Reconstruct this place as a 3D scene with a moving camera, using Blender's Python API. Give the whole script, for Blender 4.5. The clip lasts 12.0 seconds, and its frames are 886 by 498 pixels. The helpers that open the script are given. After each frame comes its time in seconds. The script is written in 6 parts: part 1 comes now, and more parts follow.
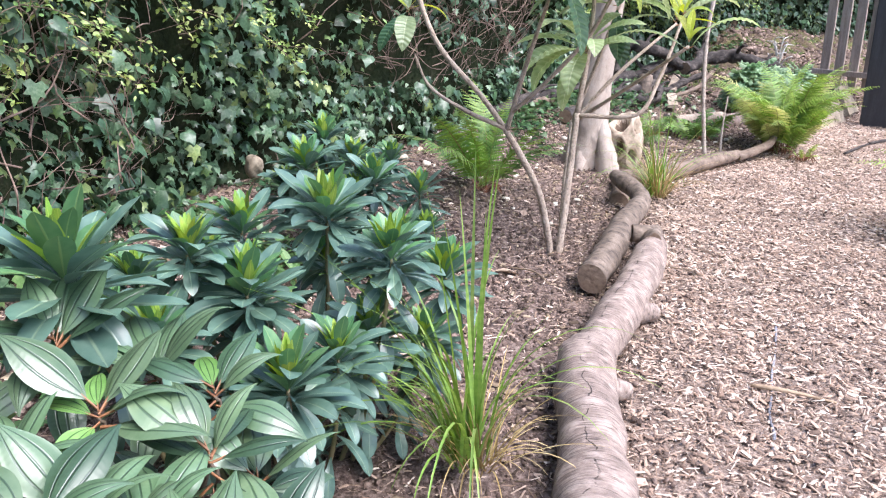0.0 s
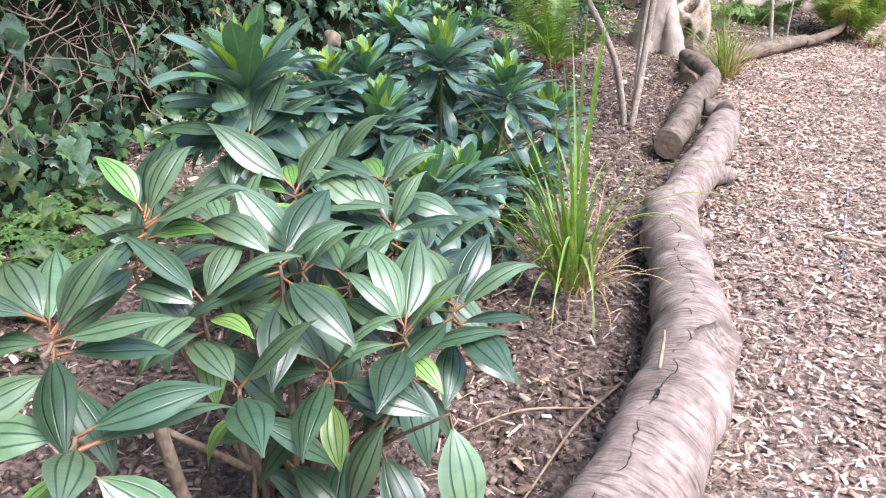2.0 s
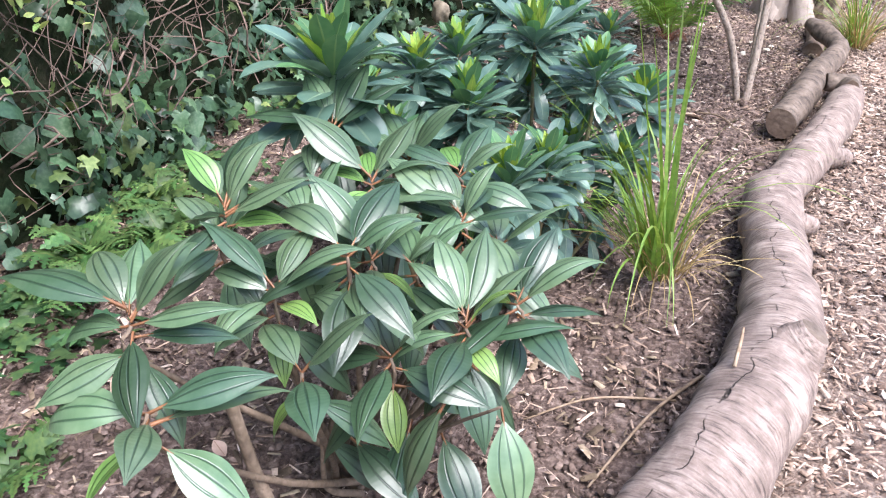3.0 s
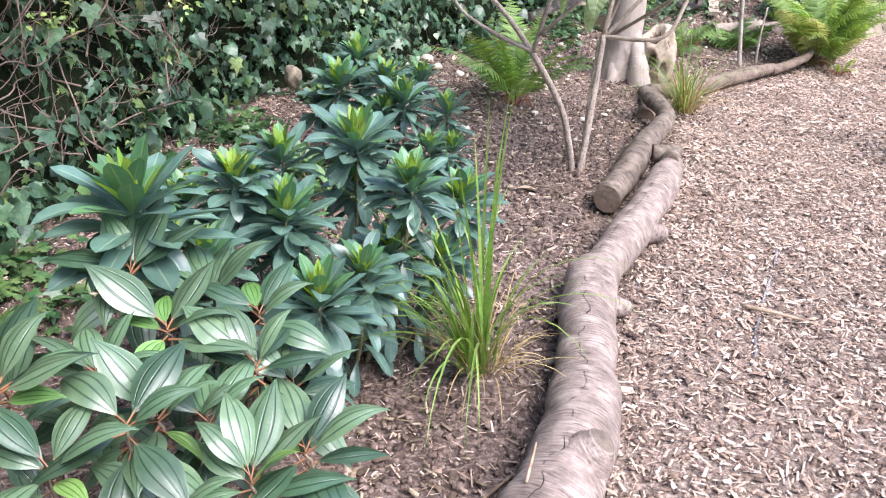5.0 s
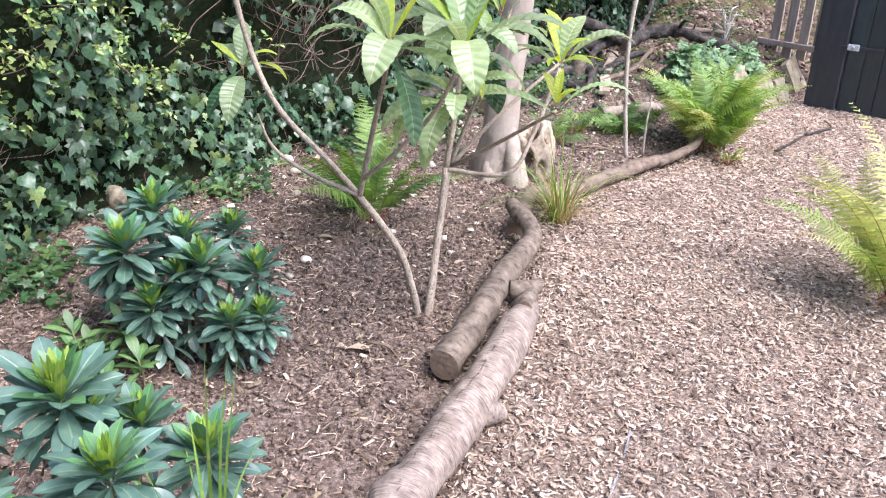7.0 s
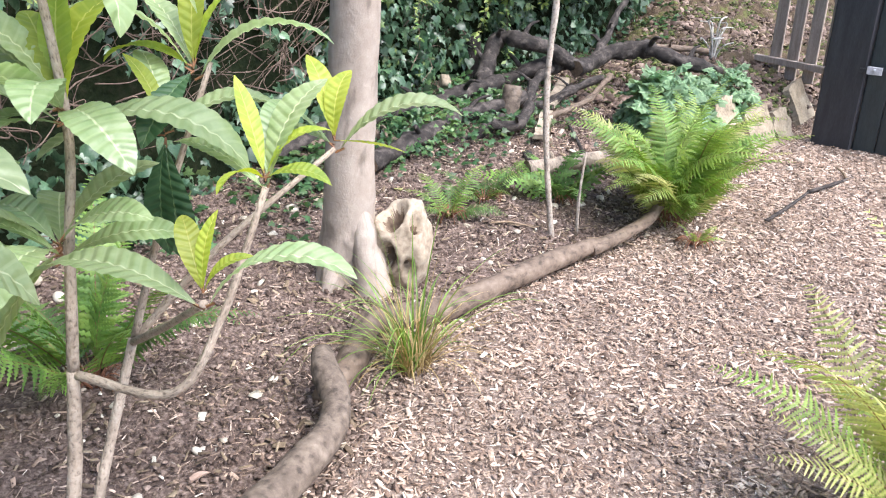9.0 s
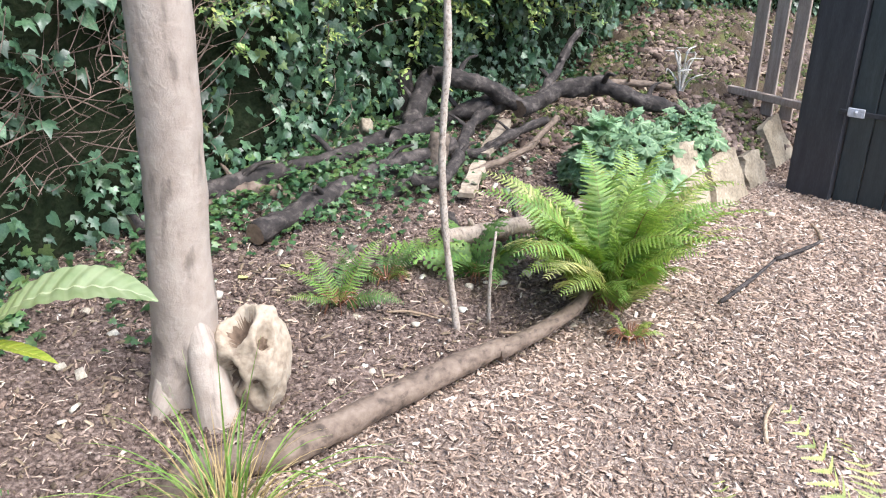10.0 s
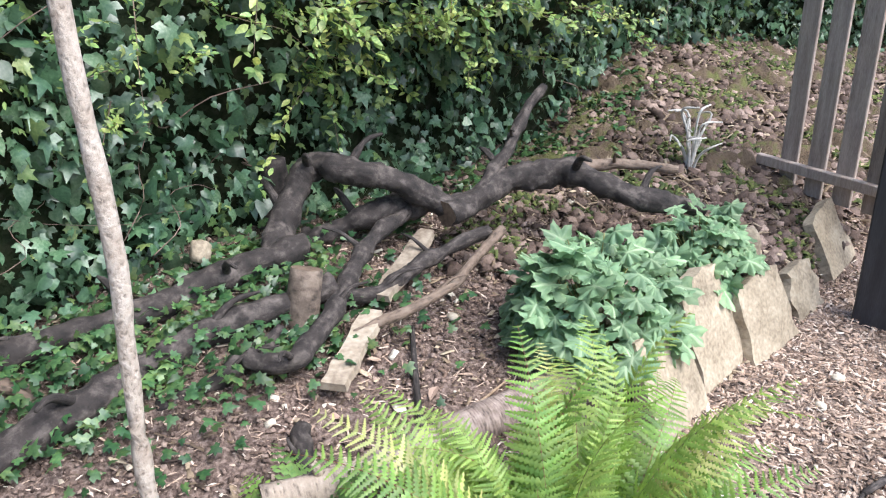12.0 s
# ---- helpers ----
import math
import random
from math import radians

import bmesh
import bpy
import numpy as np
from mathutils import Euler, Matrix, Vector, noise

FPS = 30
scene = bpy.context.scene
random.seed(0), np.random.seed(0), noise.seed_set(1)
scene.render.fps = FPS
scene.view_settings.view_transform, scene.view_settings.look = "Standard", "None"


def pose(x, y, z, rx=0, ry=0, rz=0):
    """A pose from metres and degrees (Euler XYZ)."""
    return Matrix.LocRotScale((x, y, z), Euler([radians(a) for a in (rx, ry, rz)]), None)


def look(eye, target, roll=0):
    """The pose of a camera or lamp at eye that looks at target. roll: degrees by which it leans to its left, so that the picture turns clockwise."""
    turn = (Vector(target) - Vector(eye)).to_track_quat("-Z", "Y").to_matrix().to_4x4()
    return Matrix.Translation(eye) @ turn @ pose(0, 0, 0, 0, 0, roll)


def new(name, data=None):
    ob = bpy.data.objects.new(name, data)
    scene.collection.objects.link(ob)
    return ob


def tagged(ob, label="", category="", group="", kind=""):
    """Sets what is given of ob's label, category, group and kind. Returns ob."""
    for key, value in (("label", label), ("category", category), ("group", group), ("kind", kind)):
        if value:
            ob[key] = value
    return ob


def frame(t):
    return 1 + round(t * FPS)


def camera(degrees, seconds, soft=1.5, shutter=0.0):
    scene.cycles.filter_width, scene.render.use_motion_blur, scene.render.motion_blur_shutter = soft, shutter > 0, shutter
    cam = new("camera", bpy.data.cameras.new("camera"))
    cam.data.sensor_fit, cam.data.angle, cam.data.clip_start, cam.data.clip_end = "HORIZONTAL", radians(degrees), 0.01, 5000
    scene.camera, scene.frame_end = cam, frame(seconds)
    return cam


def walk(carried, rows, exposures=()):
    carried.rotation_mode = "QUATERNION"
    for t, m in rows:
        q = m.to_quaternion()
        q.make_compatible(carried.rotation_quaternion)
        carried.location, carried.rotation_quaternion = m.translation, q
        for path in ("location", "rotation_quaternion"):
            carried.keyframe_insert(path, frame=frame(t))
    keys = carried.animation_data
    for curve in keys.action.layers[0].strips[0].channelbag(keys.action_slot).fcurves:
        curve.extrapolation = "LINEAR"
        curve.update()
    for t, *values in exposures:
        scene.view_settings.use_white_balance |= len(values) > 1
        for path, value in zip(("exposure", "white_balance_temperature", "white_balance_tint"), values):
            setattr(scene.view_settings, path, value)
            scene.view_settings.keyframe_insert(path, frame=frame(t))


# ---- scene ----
cam = camera(58.0, 12.0, soft=1.15)
PATH = [
    (0, (0.04, 0.115, 1.197), (0.025, 2.014, 0.57), -0.1),
    (0.5, (-0.008, 0.017, 1.195), (-0.031, 1.869, 0.441), 0.1),
    (1, (-0.027, -0.04, 1.182), (-0.054, 1.793, 0.382), 0.1),
    (1.5, (-0.068, -0.079, 1.149), (-0.104, 1.746, 0.333), 0),
    (2, (-0.143, -0.128, 1.096), (-0.246, 1.683, 0.253), -0.3),
    (2.5, (-0.165, -0.153, 1.083), (-0.459, 1.609, 0.183), -1.7),
    (3, (-0.064, -0.125, 1.15), (-0.448, 1.609, 0.23), -2.4),
    (3.2, (-0.014, -0.112, 1.172), (-0.398, 1.623, 0.255), -2.4),
    (4.8, (0.11, -0.072, 1.367), (-0.048, 1.709, 0.472), -0.3),
    (5, (0.104, -0.065, 1.375), (-0.004, 1.729, 0.497), 0.3),
    (5.5, (0.11, 0.054, 1.384), (0.079, 1.87, 0.546), 0.7),
    (6, (0.28, 0.422, 1.329), (0.273, 2.239, 0.494), 0.8),
    (6.5, (0.407, 0.504, 1.592), (0.433, 2.326, 0.769), 1.1),
    (6.7, (0.452, 0.506, 1.694), (0.485, 2.332, 0.879), 1.1),
    (8.3, (1.108, 1.592, 1.551), (1.147, 3.418, 0.736), 0.3),
    (8.5, (1.2, 1.773, 1.579), (1.234, 3.599, 0.763), 0.5),
    (9, (1.4, 2.256, 1.581), (1.39, 4.082, 0.766), 0.2),
    (9.5, (1.628, 2.66, 1.655), (1.607, 4.487, 0.84), 0.1),
    (10, (1.901, 3.016, 1.684), (1.878, 4.843, 0.87), 0.1),
    (10.5, (2.057, 3.378, 1.662), (2.031, 5.205, 0.848), 0.3),
    (11, (2.121, 3.9, 1.68), (2.1, 5.726, 0.866), 0.4),
    (11.5, (2.219, 4.398, 1.625), (2.183, 6.231, 0.826), -0.2),
    (12, (2.387, 4.885, 1.58), (2.339, 6.73, 0.811), -1.1),
]
walk(cam, [(t, look(eye, target, roll)) for t, eye, target, roll in PATH], exposures=[(0, 1.5, 6150, 17.5), (7, 1.45, 6150, 16), (9, 1.44, 6250, 12), (10, 1.34, 6200, 10.5), (12, 1.26, 6150, 10.5)])

# ---- light ----
world = bpy.data.worlds.new("sky")
scene.world = world
world.use_nodes = True
wn = world.node_tree.nodes
sky = wn.new("ShaderNodeTexSky")
sky.sky_type, sky.sun_disc = "NISHITA", False
sky.sun_elevation, sky.sun_rotation = radians(56), radians(125)
sky.air_density, sky.dust_density, sky.ozone_density = 1.0, 2.0, 1.0
wn["Background"].inputs["Strength"].default_value = 0.15
world.node_tree.links.new(sky.outputs[0], wn["Background"].inputs["Color"])
sun_data = bpy.data.lights.new("sun", "SUN")
sun_data.energy, sun_data.angle, sun_data.color = 2.6, radians(40), (1.0, 0.98, 0.95)
sun = new("sun", sun_data)
sun.matrix_world = look((5, -3.5, 9), (0, 0, 0))


# ---- materials ----
def material(name, colors, scale=8.0, fine=60.0, rough=0.7, bump=0.4, bump_dist=0.01, spread=0.12, stretch=(1, 1, 1), trans=0.0, spec=0.5, coords="Object", island=0.0):
    """Procedural surface: colour from two scales of noise, tone varied by object and by island, fine relief."""
    m = bpy.data.materials.new(name)
    m.use_nodes = True
    nt = m.node_tree
    n, l = nt.nodes, nt.links
    b = n["Principled BSDF"]
    tc = n.new("ShaderNodeTexCoord")
    mp = n.new("ShaderNodeMapping")
    mp.inputs["Scale"].default_value = stretch
    l.new(tc.outputs[coords], mp.inputs[0])
    n1 = n.new("ShaderNodeTexNoise")
    n1.inputs["Scale"].default_value, n1.inputs["Detail"].default_value = scale, 6
    n2 = n.new("ShaderNodeTexNoise")
    n2.inputs["Scale"].default_value, n2.inputs["Detail"].default_value = fine, 4
    l.new(mp.outputs[0], n1.inputs["Vector"])
    l.new(mp.outputs[0], n2.inputs["Vector"])
    mix = n.new("ShaderNodeMath")
    mix.operation = "MULTIPLY_ADD"
    mix.inputs[1].default_value = 0.45
    l.new(n2.outputs["Fac"], mix.inputs[0])
    sc = n.new("ShaderNodeMath")
    sc.operation = "MULTIPLY"
    sc.inputs[1].default_value = 0.55
    l.new(n1.outputs["Fac"], sc.inputs[0])
    l.new(sc.outputs[0], mix.inputs[2])
    ramp = n.new("ShaderNodeValToRGB")
    els = ramp.color_ramp.elements
    k = len(colors)
    while len(els) < k:
        els.new(0.5)
    for i, c in enumerate(colors):
        els[i].position = 0.33 + 0.34 * i / max(1, k - 1)
        els[i].color = (*c, 1)
    l.new(mix.outputs[0], ramp.inputs[0])
    info = n.new("ShaderNodeObjectInfo")
    geo = n.new("ShaderNodeNewGeometry")
    hsv = n.new("ShaderNodeHueSaturation")
    rnd = n.new("ShaderNodeMath")
    rnd.operation = "ADD"
    l.new(info.outputs["Random"], rnd.inputs[0])
    l.new(geo.outputs["Random Per Island"], rnd.inputs[1])
    fr = n.new("ShaderNodeMath")
    fr.operation = "FRACT"
    l.new(rnd.outputs[0], fr.inputs[0])
    mr = n.new("ShaderNodeMapRange")
    mr.inputs["To Min"].default_value, mr.inputs["To Max"].default_value = 1 - spread * 2.2, 1 + spread * 2.2
    l.new(fr.outputs[0], mr.inputs["Value"])
    l.new(mr.outputs[0], hsv.inputs["Value"])
    mh = n.new("ShaderNodeMapRange")
    mh.inputs["To Min"].default_value, mh.inputs["To Max"].default_value = 0.5 - island, 0.5 + island
    l.new(geo.outputs["Random Per Island"], mh.inputs["Value"])
    l.new(mh.outputs[0], hsv.inputs["Hue"])
    l.new(ramp.outputs[0], hsv.inputs["Color"])
    l.new(hsv.outputs[0], b.inputs["Base Color"])
    b.inputs["Roughness"].default_value = rough
    b.inputs["Specular IOR Level"].default_value = spec
    bp = n.new("ShaderNodeBump")
    bp.inputs["Strength"].default_value, bp.inputs["Distance"].default_value = bump, bump_dist
    l.new(mix.outputs[0], bp.inputs["Height"])
    l.new(bp.outputs[0], b.inputs["Normal"])
    if trans:
        tr = n.new("ShaderNodeBsdfTranslucent")
        br = n.new("ShaderNodeHueSaturation")
        br.inputs["Saturation"].default_value, br.inputs["Value"].default_value, br.inputs["Hue"].default_value = 1.15, 1.6, 0.485
        l.new(hsv.outputs[0], br.inputs["Color"])
        l.new(br.outputs[0], tr.inputs["Color"])
        ms = n.new("ShaderNodeMixShader")
        ms.inputs[0].default_value = trans
        l.new(b.outputs[0], ms.inputs[1])
        l.new(tr.outputs[0], ms.inputs[2])
        l.new(ms.outputs[0], n["Material Output"].inputs["Surface"])
    return m


BARK_PALE = material("pale_smooth_bark", [(0.14, 0.10, 0.07), (0.27, 0.20, 0.15), (0.37, 0.29, 0.22)], 5, 45, 0.75, 0.6, 0.012, stretch=(1, 1, 1))
BARK_LOG = material("weathered_log_bark", [(0.07, 0.05, 0.035), (0.21, 0.155, 0.115), (0.33, 0.26, 0.20)], 6, 55, 0.8, 0.8, 0.012)
BARK_DARK = material("dark_branch_bark", [(0.03, 0.022, 0.017), (0.085, 0.062, 0.048), (0.16, 0.12, 0.095)], 9, 70, 0.8, 0.9, 0.012)
BARK_BROWN = material("brown_root_bark", [(0.06, 0.042, 0.028), (0.15, 0.11, 0.075), (0.24, 0.18, 0.13)], 9, 70, 0.8, 0.9, 0.01)
TWIG = material("dry_twig", [(0.12, 0.08, 0.05), (0.28, 0.20, 0.13), (0.4, 0.31, 0.22)], 9, 70, 0.8, 0.4, 0.004)
CUT_WOOD = material("cut_wood", [(0.14, 0.105, 0.075), (0.31, 0.25, 0.185), (0.45, 0.385, 0.30)], 7, 50, 0.8, 0.7, 0.008)
HEART = material("log_end_grain", [(0.07, 0.045, 0.03), (0.16, 0.11, 0.075), (0.24, 0.17, 0.12)], 12, 60, 0.85, 0.8, 0.008)
IVY = material("ivy_leaf", [(0.026, 0.064, 0.032), (0.06, 0.12, 0.06), (0.14, 0.2, 0.12)], 5, 90, 0.34, 0.3, 0.003, 0.26, trans=0.10, island=0.02)
IVY_LIGHT = material("light_ivy_leaf", [(0.07, 0.125, 0.04), (0.14, 0.21, 0.07), (0.25, 0.31, 0.12)], 5, 90, 0.4, 0.3, 0.003, 0.2, trans=0.2, island=0.03)
# near-black: the shade between the ivy leaves, put into the colour
HEDGE_SHADE = material("hedge_inner_shade", [(0.006, 0.01, 0.005), (0.014, 0.02, 0.009), (0.03, 0.03, 0.018)], 4, 30, 0.95, 1.0, 0.05, spec=0.1)
STONE = material("sandstone", [(0.12, 0.095, 0.065), (0.25, 0.205, 0.145), (0.37, 0.315, 0.235)], 6, 60, 0.85, 0.7, 0.01)
FENCE = material("weathered_fence_wood", [(0.22, 0.17, 0.145), (0.37, 0.30, 0.255), (0.5, 0.42, 0.36)], 6, 60, 0.8, 0.5, 0.005, stretch=(6, 6, 0.6))
GATE = material("black_gate_paint", [(0.012, 0.013, 0.017), (0.022, 0.023, 0.028), (0.036, 0.037, 0.044)], 5, 50, 0.55, 0.25, 0.003, stretch=(5, 5, 0.6))
METAL = material("galvanised_metal", [(0.25, 0.25, 0.26), (0.4, 0.4, 0.42), (0.5, 0.5, 0.52)], 20, 90, 0.45, 0.2, 0.002)


# ---- building helpers ----
def thing(name, loc, label, category, group="", kind=""):
    ob = new(name)
    ob.empty_display_size = 0.1
    ob.location = loc
    ob.matrix_basis = Matrix.Translation(loc)
    return tagged(ob, label, category, group, kind)


def finish(name, bm, mat, smooth=True):
    me = bpy.data.meshes.new(name)
    bm.to_mesh(me)
    bm.free()
    for m in mat if isinstance(mat, (list, tuple)) else [mat]:
        me.materials.append(m)
    if smooth:
        me.polygons.foreach_set("use_smooth", [not (f.material_index and isinstance(mat, list) and mat[1] is HEART) for f in me.polygons])
    return me


def part(name, bm, mat, parent=None, label="", smooth=True):
    """Links a bmesh, built in world metres, as one mesh object under a thing or a part."""
    ob = new(name, finish(name, bm, mat, smooth) if isinstance(bm, bmesh.types.BMesh) else bm)
    if parent is not None:
        ob.parent = parent
        ob.matrix_parent_inverse = world_of(parent).inverted()
    if label:
        ob["label"] = label
    return ob


def world_of(ob):
    m = ob.matrix_basis.copy()
    if ob.parent is not None:
        m = world_of(ob.parent) @ ob.matrix_parent_inverse @ m
    return m


def spline(points, per=6):
    """Catmull-Rom through rows of numbers."""
    p = [np.array(q, float) for q in points]
    p = [2 * p[0] - p[1]] + p + [2 * p[-1] - p[-2]]
    out = []
    for i in range(1, len(p) - 2):
        a, b, c, d = p[i - 1:i + 3]
        for j in range(per):
            t = j / per
            out.append(0.5 * (2 * b + (c - a) * t + (2 * a - 5 * b + 4 * c - d) * t * t + (3 * b - a - 3 * c + d) * t ** 3))
    out.append(p[-2])
    return out


def tube(bm, points, segs=10, per=6, rough=0.06, freq=6.0, seed=0.0, end_mat=0, shape=None):
    """A limb through rows (x, y, z, radius), with an uneven skin, closed ends, and its length and girth as UV."""
    rows = spline(points, per)
    uv = bm.loops.layers.uv.verify()
    up = Vector((0.13, 0.21, 0.97))
    rings, along, run = [], [], 0.0
    for i, r in enumerate(rows):
        c = Vector(r[:3])
        a = Vector(rows[max(0, i - 1)][:3])
        b = Vector(rows[min(len(rows) - 1, i + 1)][:3])
        if i:
            run += (c - a).length
        along.append(run)
        d = (b - a).normalized()
        u = d.cross(up)
        if u.length < 0.2:
            u = d.cross(Vector((1, 0, 0)))
        u.normalize()
        v = u.cross(d)
        ring = []
        for k in range(segs):
            an = 2 * math.pi * k / segs
            w = u * math.cos(an) + v * math.sin(an)
            q = c + w * r[3]
            f = 1 + rough * 2 * noise.noise(q * freq + Vector((seed, seed, 0))) + rough * noise.noise(q * freq * 3.1)
            if shape:
                f *= shape(run, an)
            ring.append(bm.verts.new(c + w * r[3] * f))
        rings.append(ring)
    for i, (a, b) in enumerate(zip(rings, rings[1:])):
        for k in range(segs):
            f = bm.faces.new((a[k], b[k], b[(k + 1) % segs], a[(k + 1) % segs]))
            for loop, (s, t) in zip(f.loops, ((i, k), (i + 1, k), (i + 1, k + 1), (i, k + 1))):
                loop[uv].uv = (along[s], t / segs)
    for ring, flip in ((rings[0], False), (rings[-1], True)):
        c = bm.verts.new(sum((q.co for q in ring), Vector()) / segs)
        for k in range(segs):
            q = (ring[k], ring[(k + 1) % segs], c)
            f = bm.faces.new(q[::-1] if flip else q)
            f.material_index = end_mat
    return bm


def rock(bm, centre, size, rot=0.0, seed=0.0, rough=0.25, sub=2):
    made = bmesh.ops.create_icosphere(bm, subdivisions=sub, radius=1.0)["verts"]
    m = Matrix.Translation(centre) @ Matrix.Rotation(rot, 4, "Z")
    for v in made:
        f = 1 + rough * noise.noise(v.co * 1.6 + Vector((seed, seed * 1.7, 0)))
        q = v.co * f
        v.co = m @ Vector((q.x * size[0], q.y * size[1], q.z * size[2]))
    return bm


def box(bm, centre, size, m=None, bevel=0.004):
    made = bmesh.ops.create_cube(bm, size=1.0)["verts"]
    for v in made:
        v.co = Vector((v.co.x * size[0], v.co.y * size[1], v.co.z * size[2]))
    if bevel:
        es = list({e for v in made for e in v.link_edges})
        got = bmesh.ops.bevel(bm, geom=es, offset=bevel, segments=1, affect="EDGES", profile=0.5)
        made = list({v for f in got["faces"] for v in f.verts} | {v for v in made if v.is_valid})
    t = Matrix.Translation(centre) @ (m or Matrix.Identity(4))
    for v in made:
        v.co = t @ v.co
    return bm


# ---- ground ----
EDGE = [(-0.6, -3.0), (-0.1, 0.3), (0.2, 1.1), (0.45, 2.0), (0.75, 3.0), (1.0, 3.9), (1.15, 4.7), (1.25, 5.1), (2.06, 5.75), (2.6, 6.3), (3.1, 7.2), (3.5, 7.75), (4.1, 8.4), (4.7, 9.0), (6.5, 10.5)]
HEDGE = [(-1.9, -3.0), (-1.7, -1.0), (-1.6, 1.0), (-1.5, 2.5), (-1.3, 3.7), (-0.85, 4.6), (-0.25, 5.5), (0.35, 6.5), (0.9, 7.3), (1.5, 8.0), (2.2, 8.8), (3.0, 9.8), (3.9, 10.9), (5.2, 11.8), (7.5, 12.6)]


def line_dist(x, y, line):
    """Signed distance from a bent line, left of it positive; arrays in, arrays out."""
    best = np.full(np.shape(x), 1e9)
    sign = np.ones(np.shape(x))
    for (ax, ay), (bx, by) in zip(line, line[1:]):
        dx, dy = bx - ax, by - ay
        t = np.clip(((x - ax) * dx + (y - ay) * dy) / (dx * dx + dy * dy), 0, 1)
        d = np.hypot(x - ax - t * dx, y - ay - t * dy)
        s = np.where(dx * (y - ay) - dy * (x - ax) > 0, 1.0, -1.0)
        sign = np.where(d < best - 1e-6, s, sign)
        best = np.minimum(best, d)
    return best * sign


def ground_height(x, y):
    x, y = np.asarray(x, float), np.asarray(y, float)
    d = line_dist(x, y, EDGE)
    far = np.clip((y - 6.6) / 1.2, 0, 1)
    right = np.clip((x - 2.8) / 0.8, 0, 1) * far
    slope = 0.10 + 0.05 * far + 0.15 * right
    bed = np.clip(d, 0, 1.6 + 1.8 * right) * slope + (0.09 * far + 0.08 * right) * np.clip(d / 0.12, 0, 1)
    fall = -0.02 * np.log1p(np.exp(np.clip((x - 1.7) * 3, -30, 30)))
    return np.maximum(fall, -0.28) + bed


def gh(x, y):
    return float(ground_height(x, y)) + 0.008 * noise.noise(Vector((x * 3, y * 3, 0)))
# ---- ground mesh ----
def axis(lo, hi, step):
    out = [0.3 * 1.6 ** k for k in range(1, 17)]
    return [lo - o for o in reversed(out)] + list(np.arange(lo, hi + 1e-6, step)) + [hi + o for o in out]


gx, gy = np.array(axis(-2.6, 6.2, 0.045)), np.array(axis(-1.6, 12.0, 0.045))
X, Y = np.meshgrid(gx, gy)
Z = ground_height(X, Y)
D = line_dist(X, Y, EDGE)
DH = line_dist(X, Y, HEDGE)
bank = np.clip((Y - 8.3) / 0.8, 0, 1) * np.clip((X - 2.4) / 0.5, 0, 1) * np.clip(D / 0.3, 0, 1)
for j in range(X.shape[0]):
    for i in range(X.shape[1]):
        if -2.7 < X[j, i] < 6.3 and -1.7 < Y[j, i] < 12.1:
            q = Vector((X[j, i], Y[j, i], 0))
            k = 1.5 if D[j, i] > 0.05 else 0.7
            Z[j, i] += k * (0.012 * noise.noise(q * 3) + 0.010 * noise.noise(q * 11) + 0.007 * noise.noise(q * 25))
            Z[j, i] += bank[j, i] * (0.12 * noise.noise(q * 3.1) + 0.08 * noise.noise(q * 7.3) + 0.05 * noise.noise(q * 14) + 0.03 * noise.noise(q * 25))
nx, ny = len(gx), len(gy)
ground_mesh = bpy.data.meshes.new("ground")
ground_mesh.from_pydata(np.stack([X, Y, Z], -1).reshape(-1, 3).tolist(), [], [(j * nx + i, j * nx + i + 1, (j + 1) * nx + i + 1, (j + 1) * nx + i) for j in range(ny - 1) for i in range(nx - 1)])
for key, values in (("bed", np.clip(D / 0.15 + 0.5, 0, 1)), ("bank", bank)):
    ground_mesh.attributes.new(key, "FLOAT", "POINT").data.foreach_set("value", values.reshape(-1).astype(np.float32))


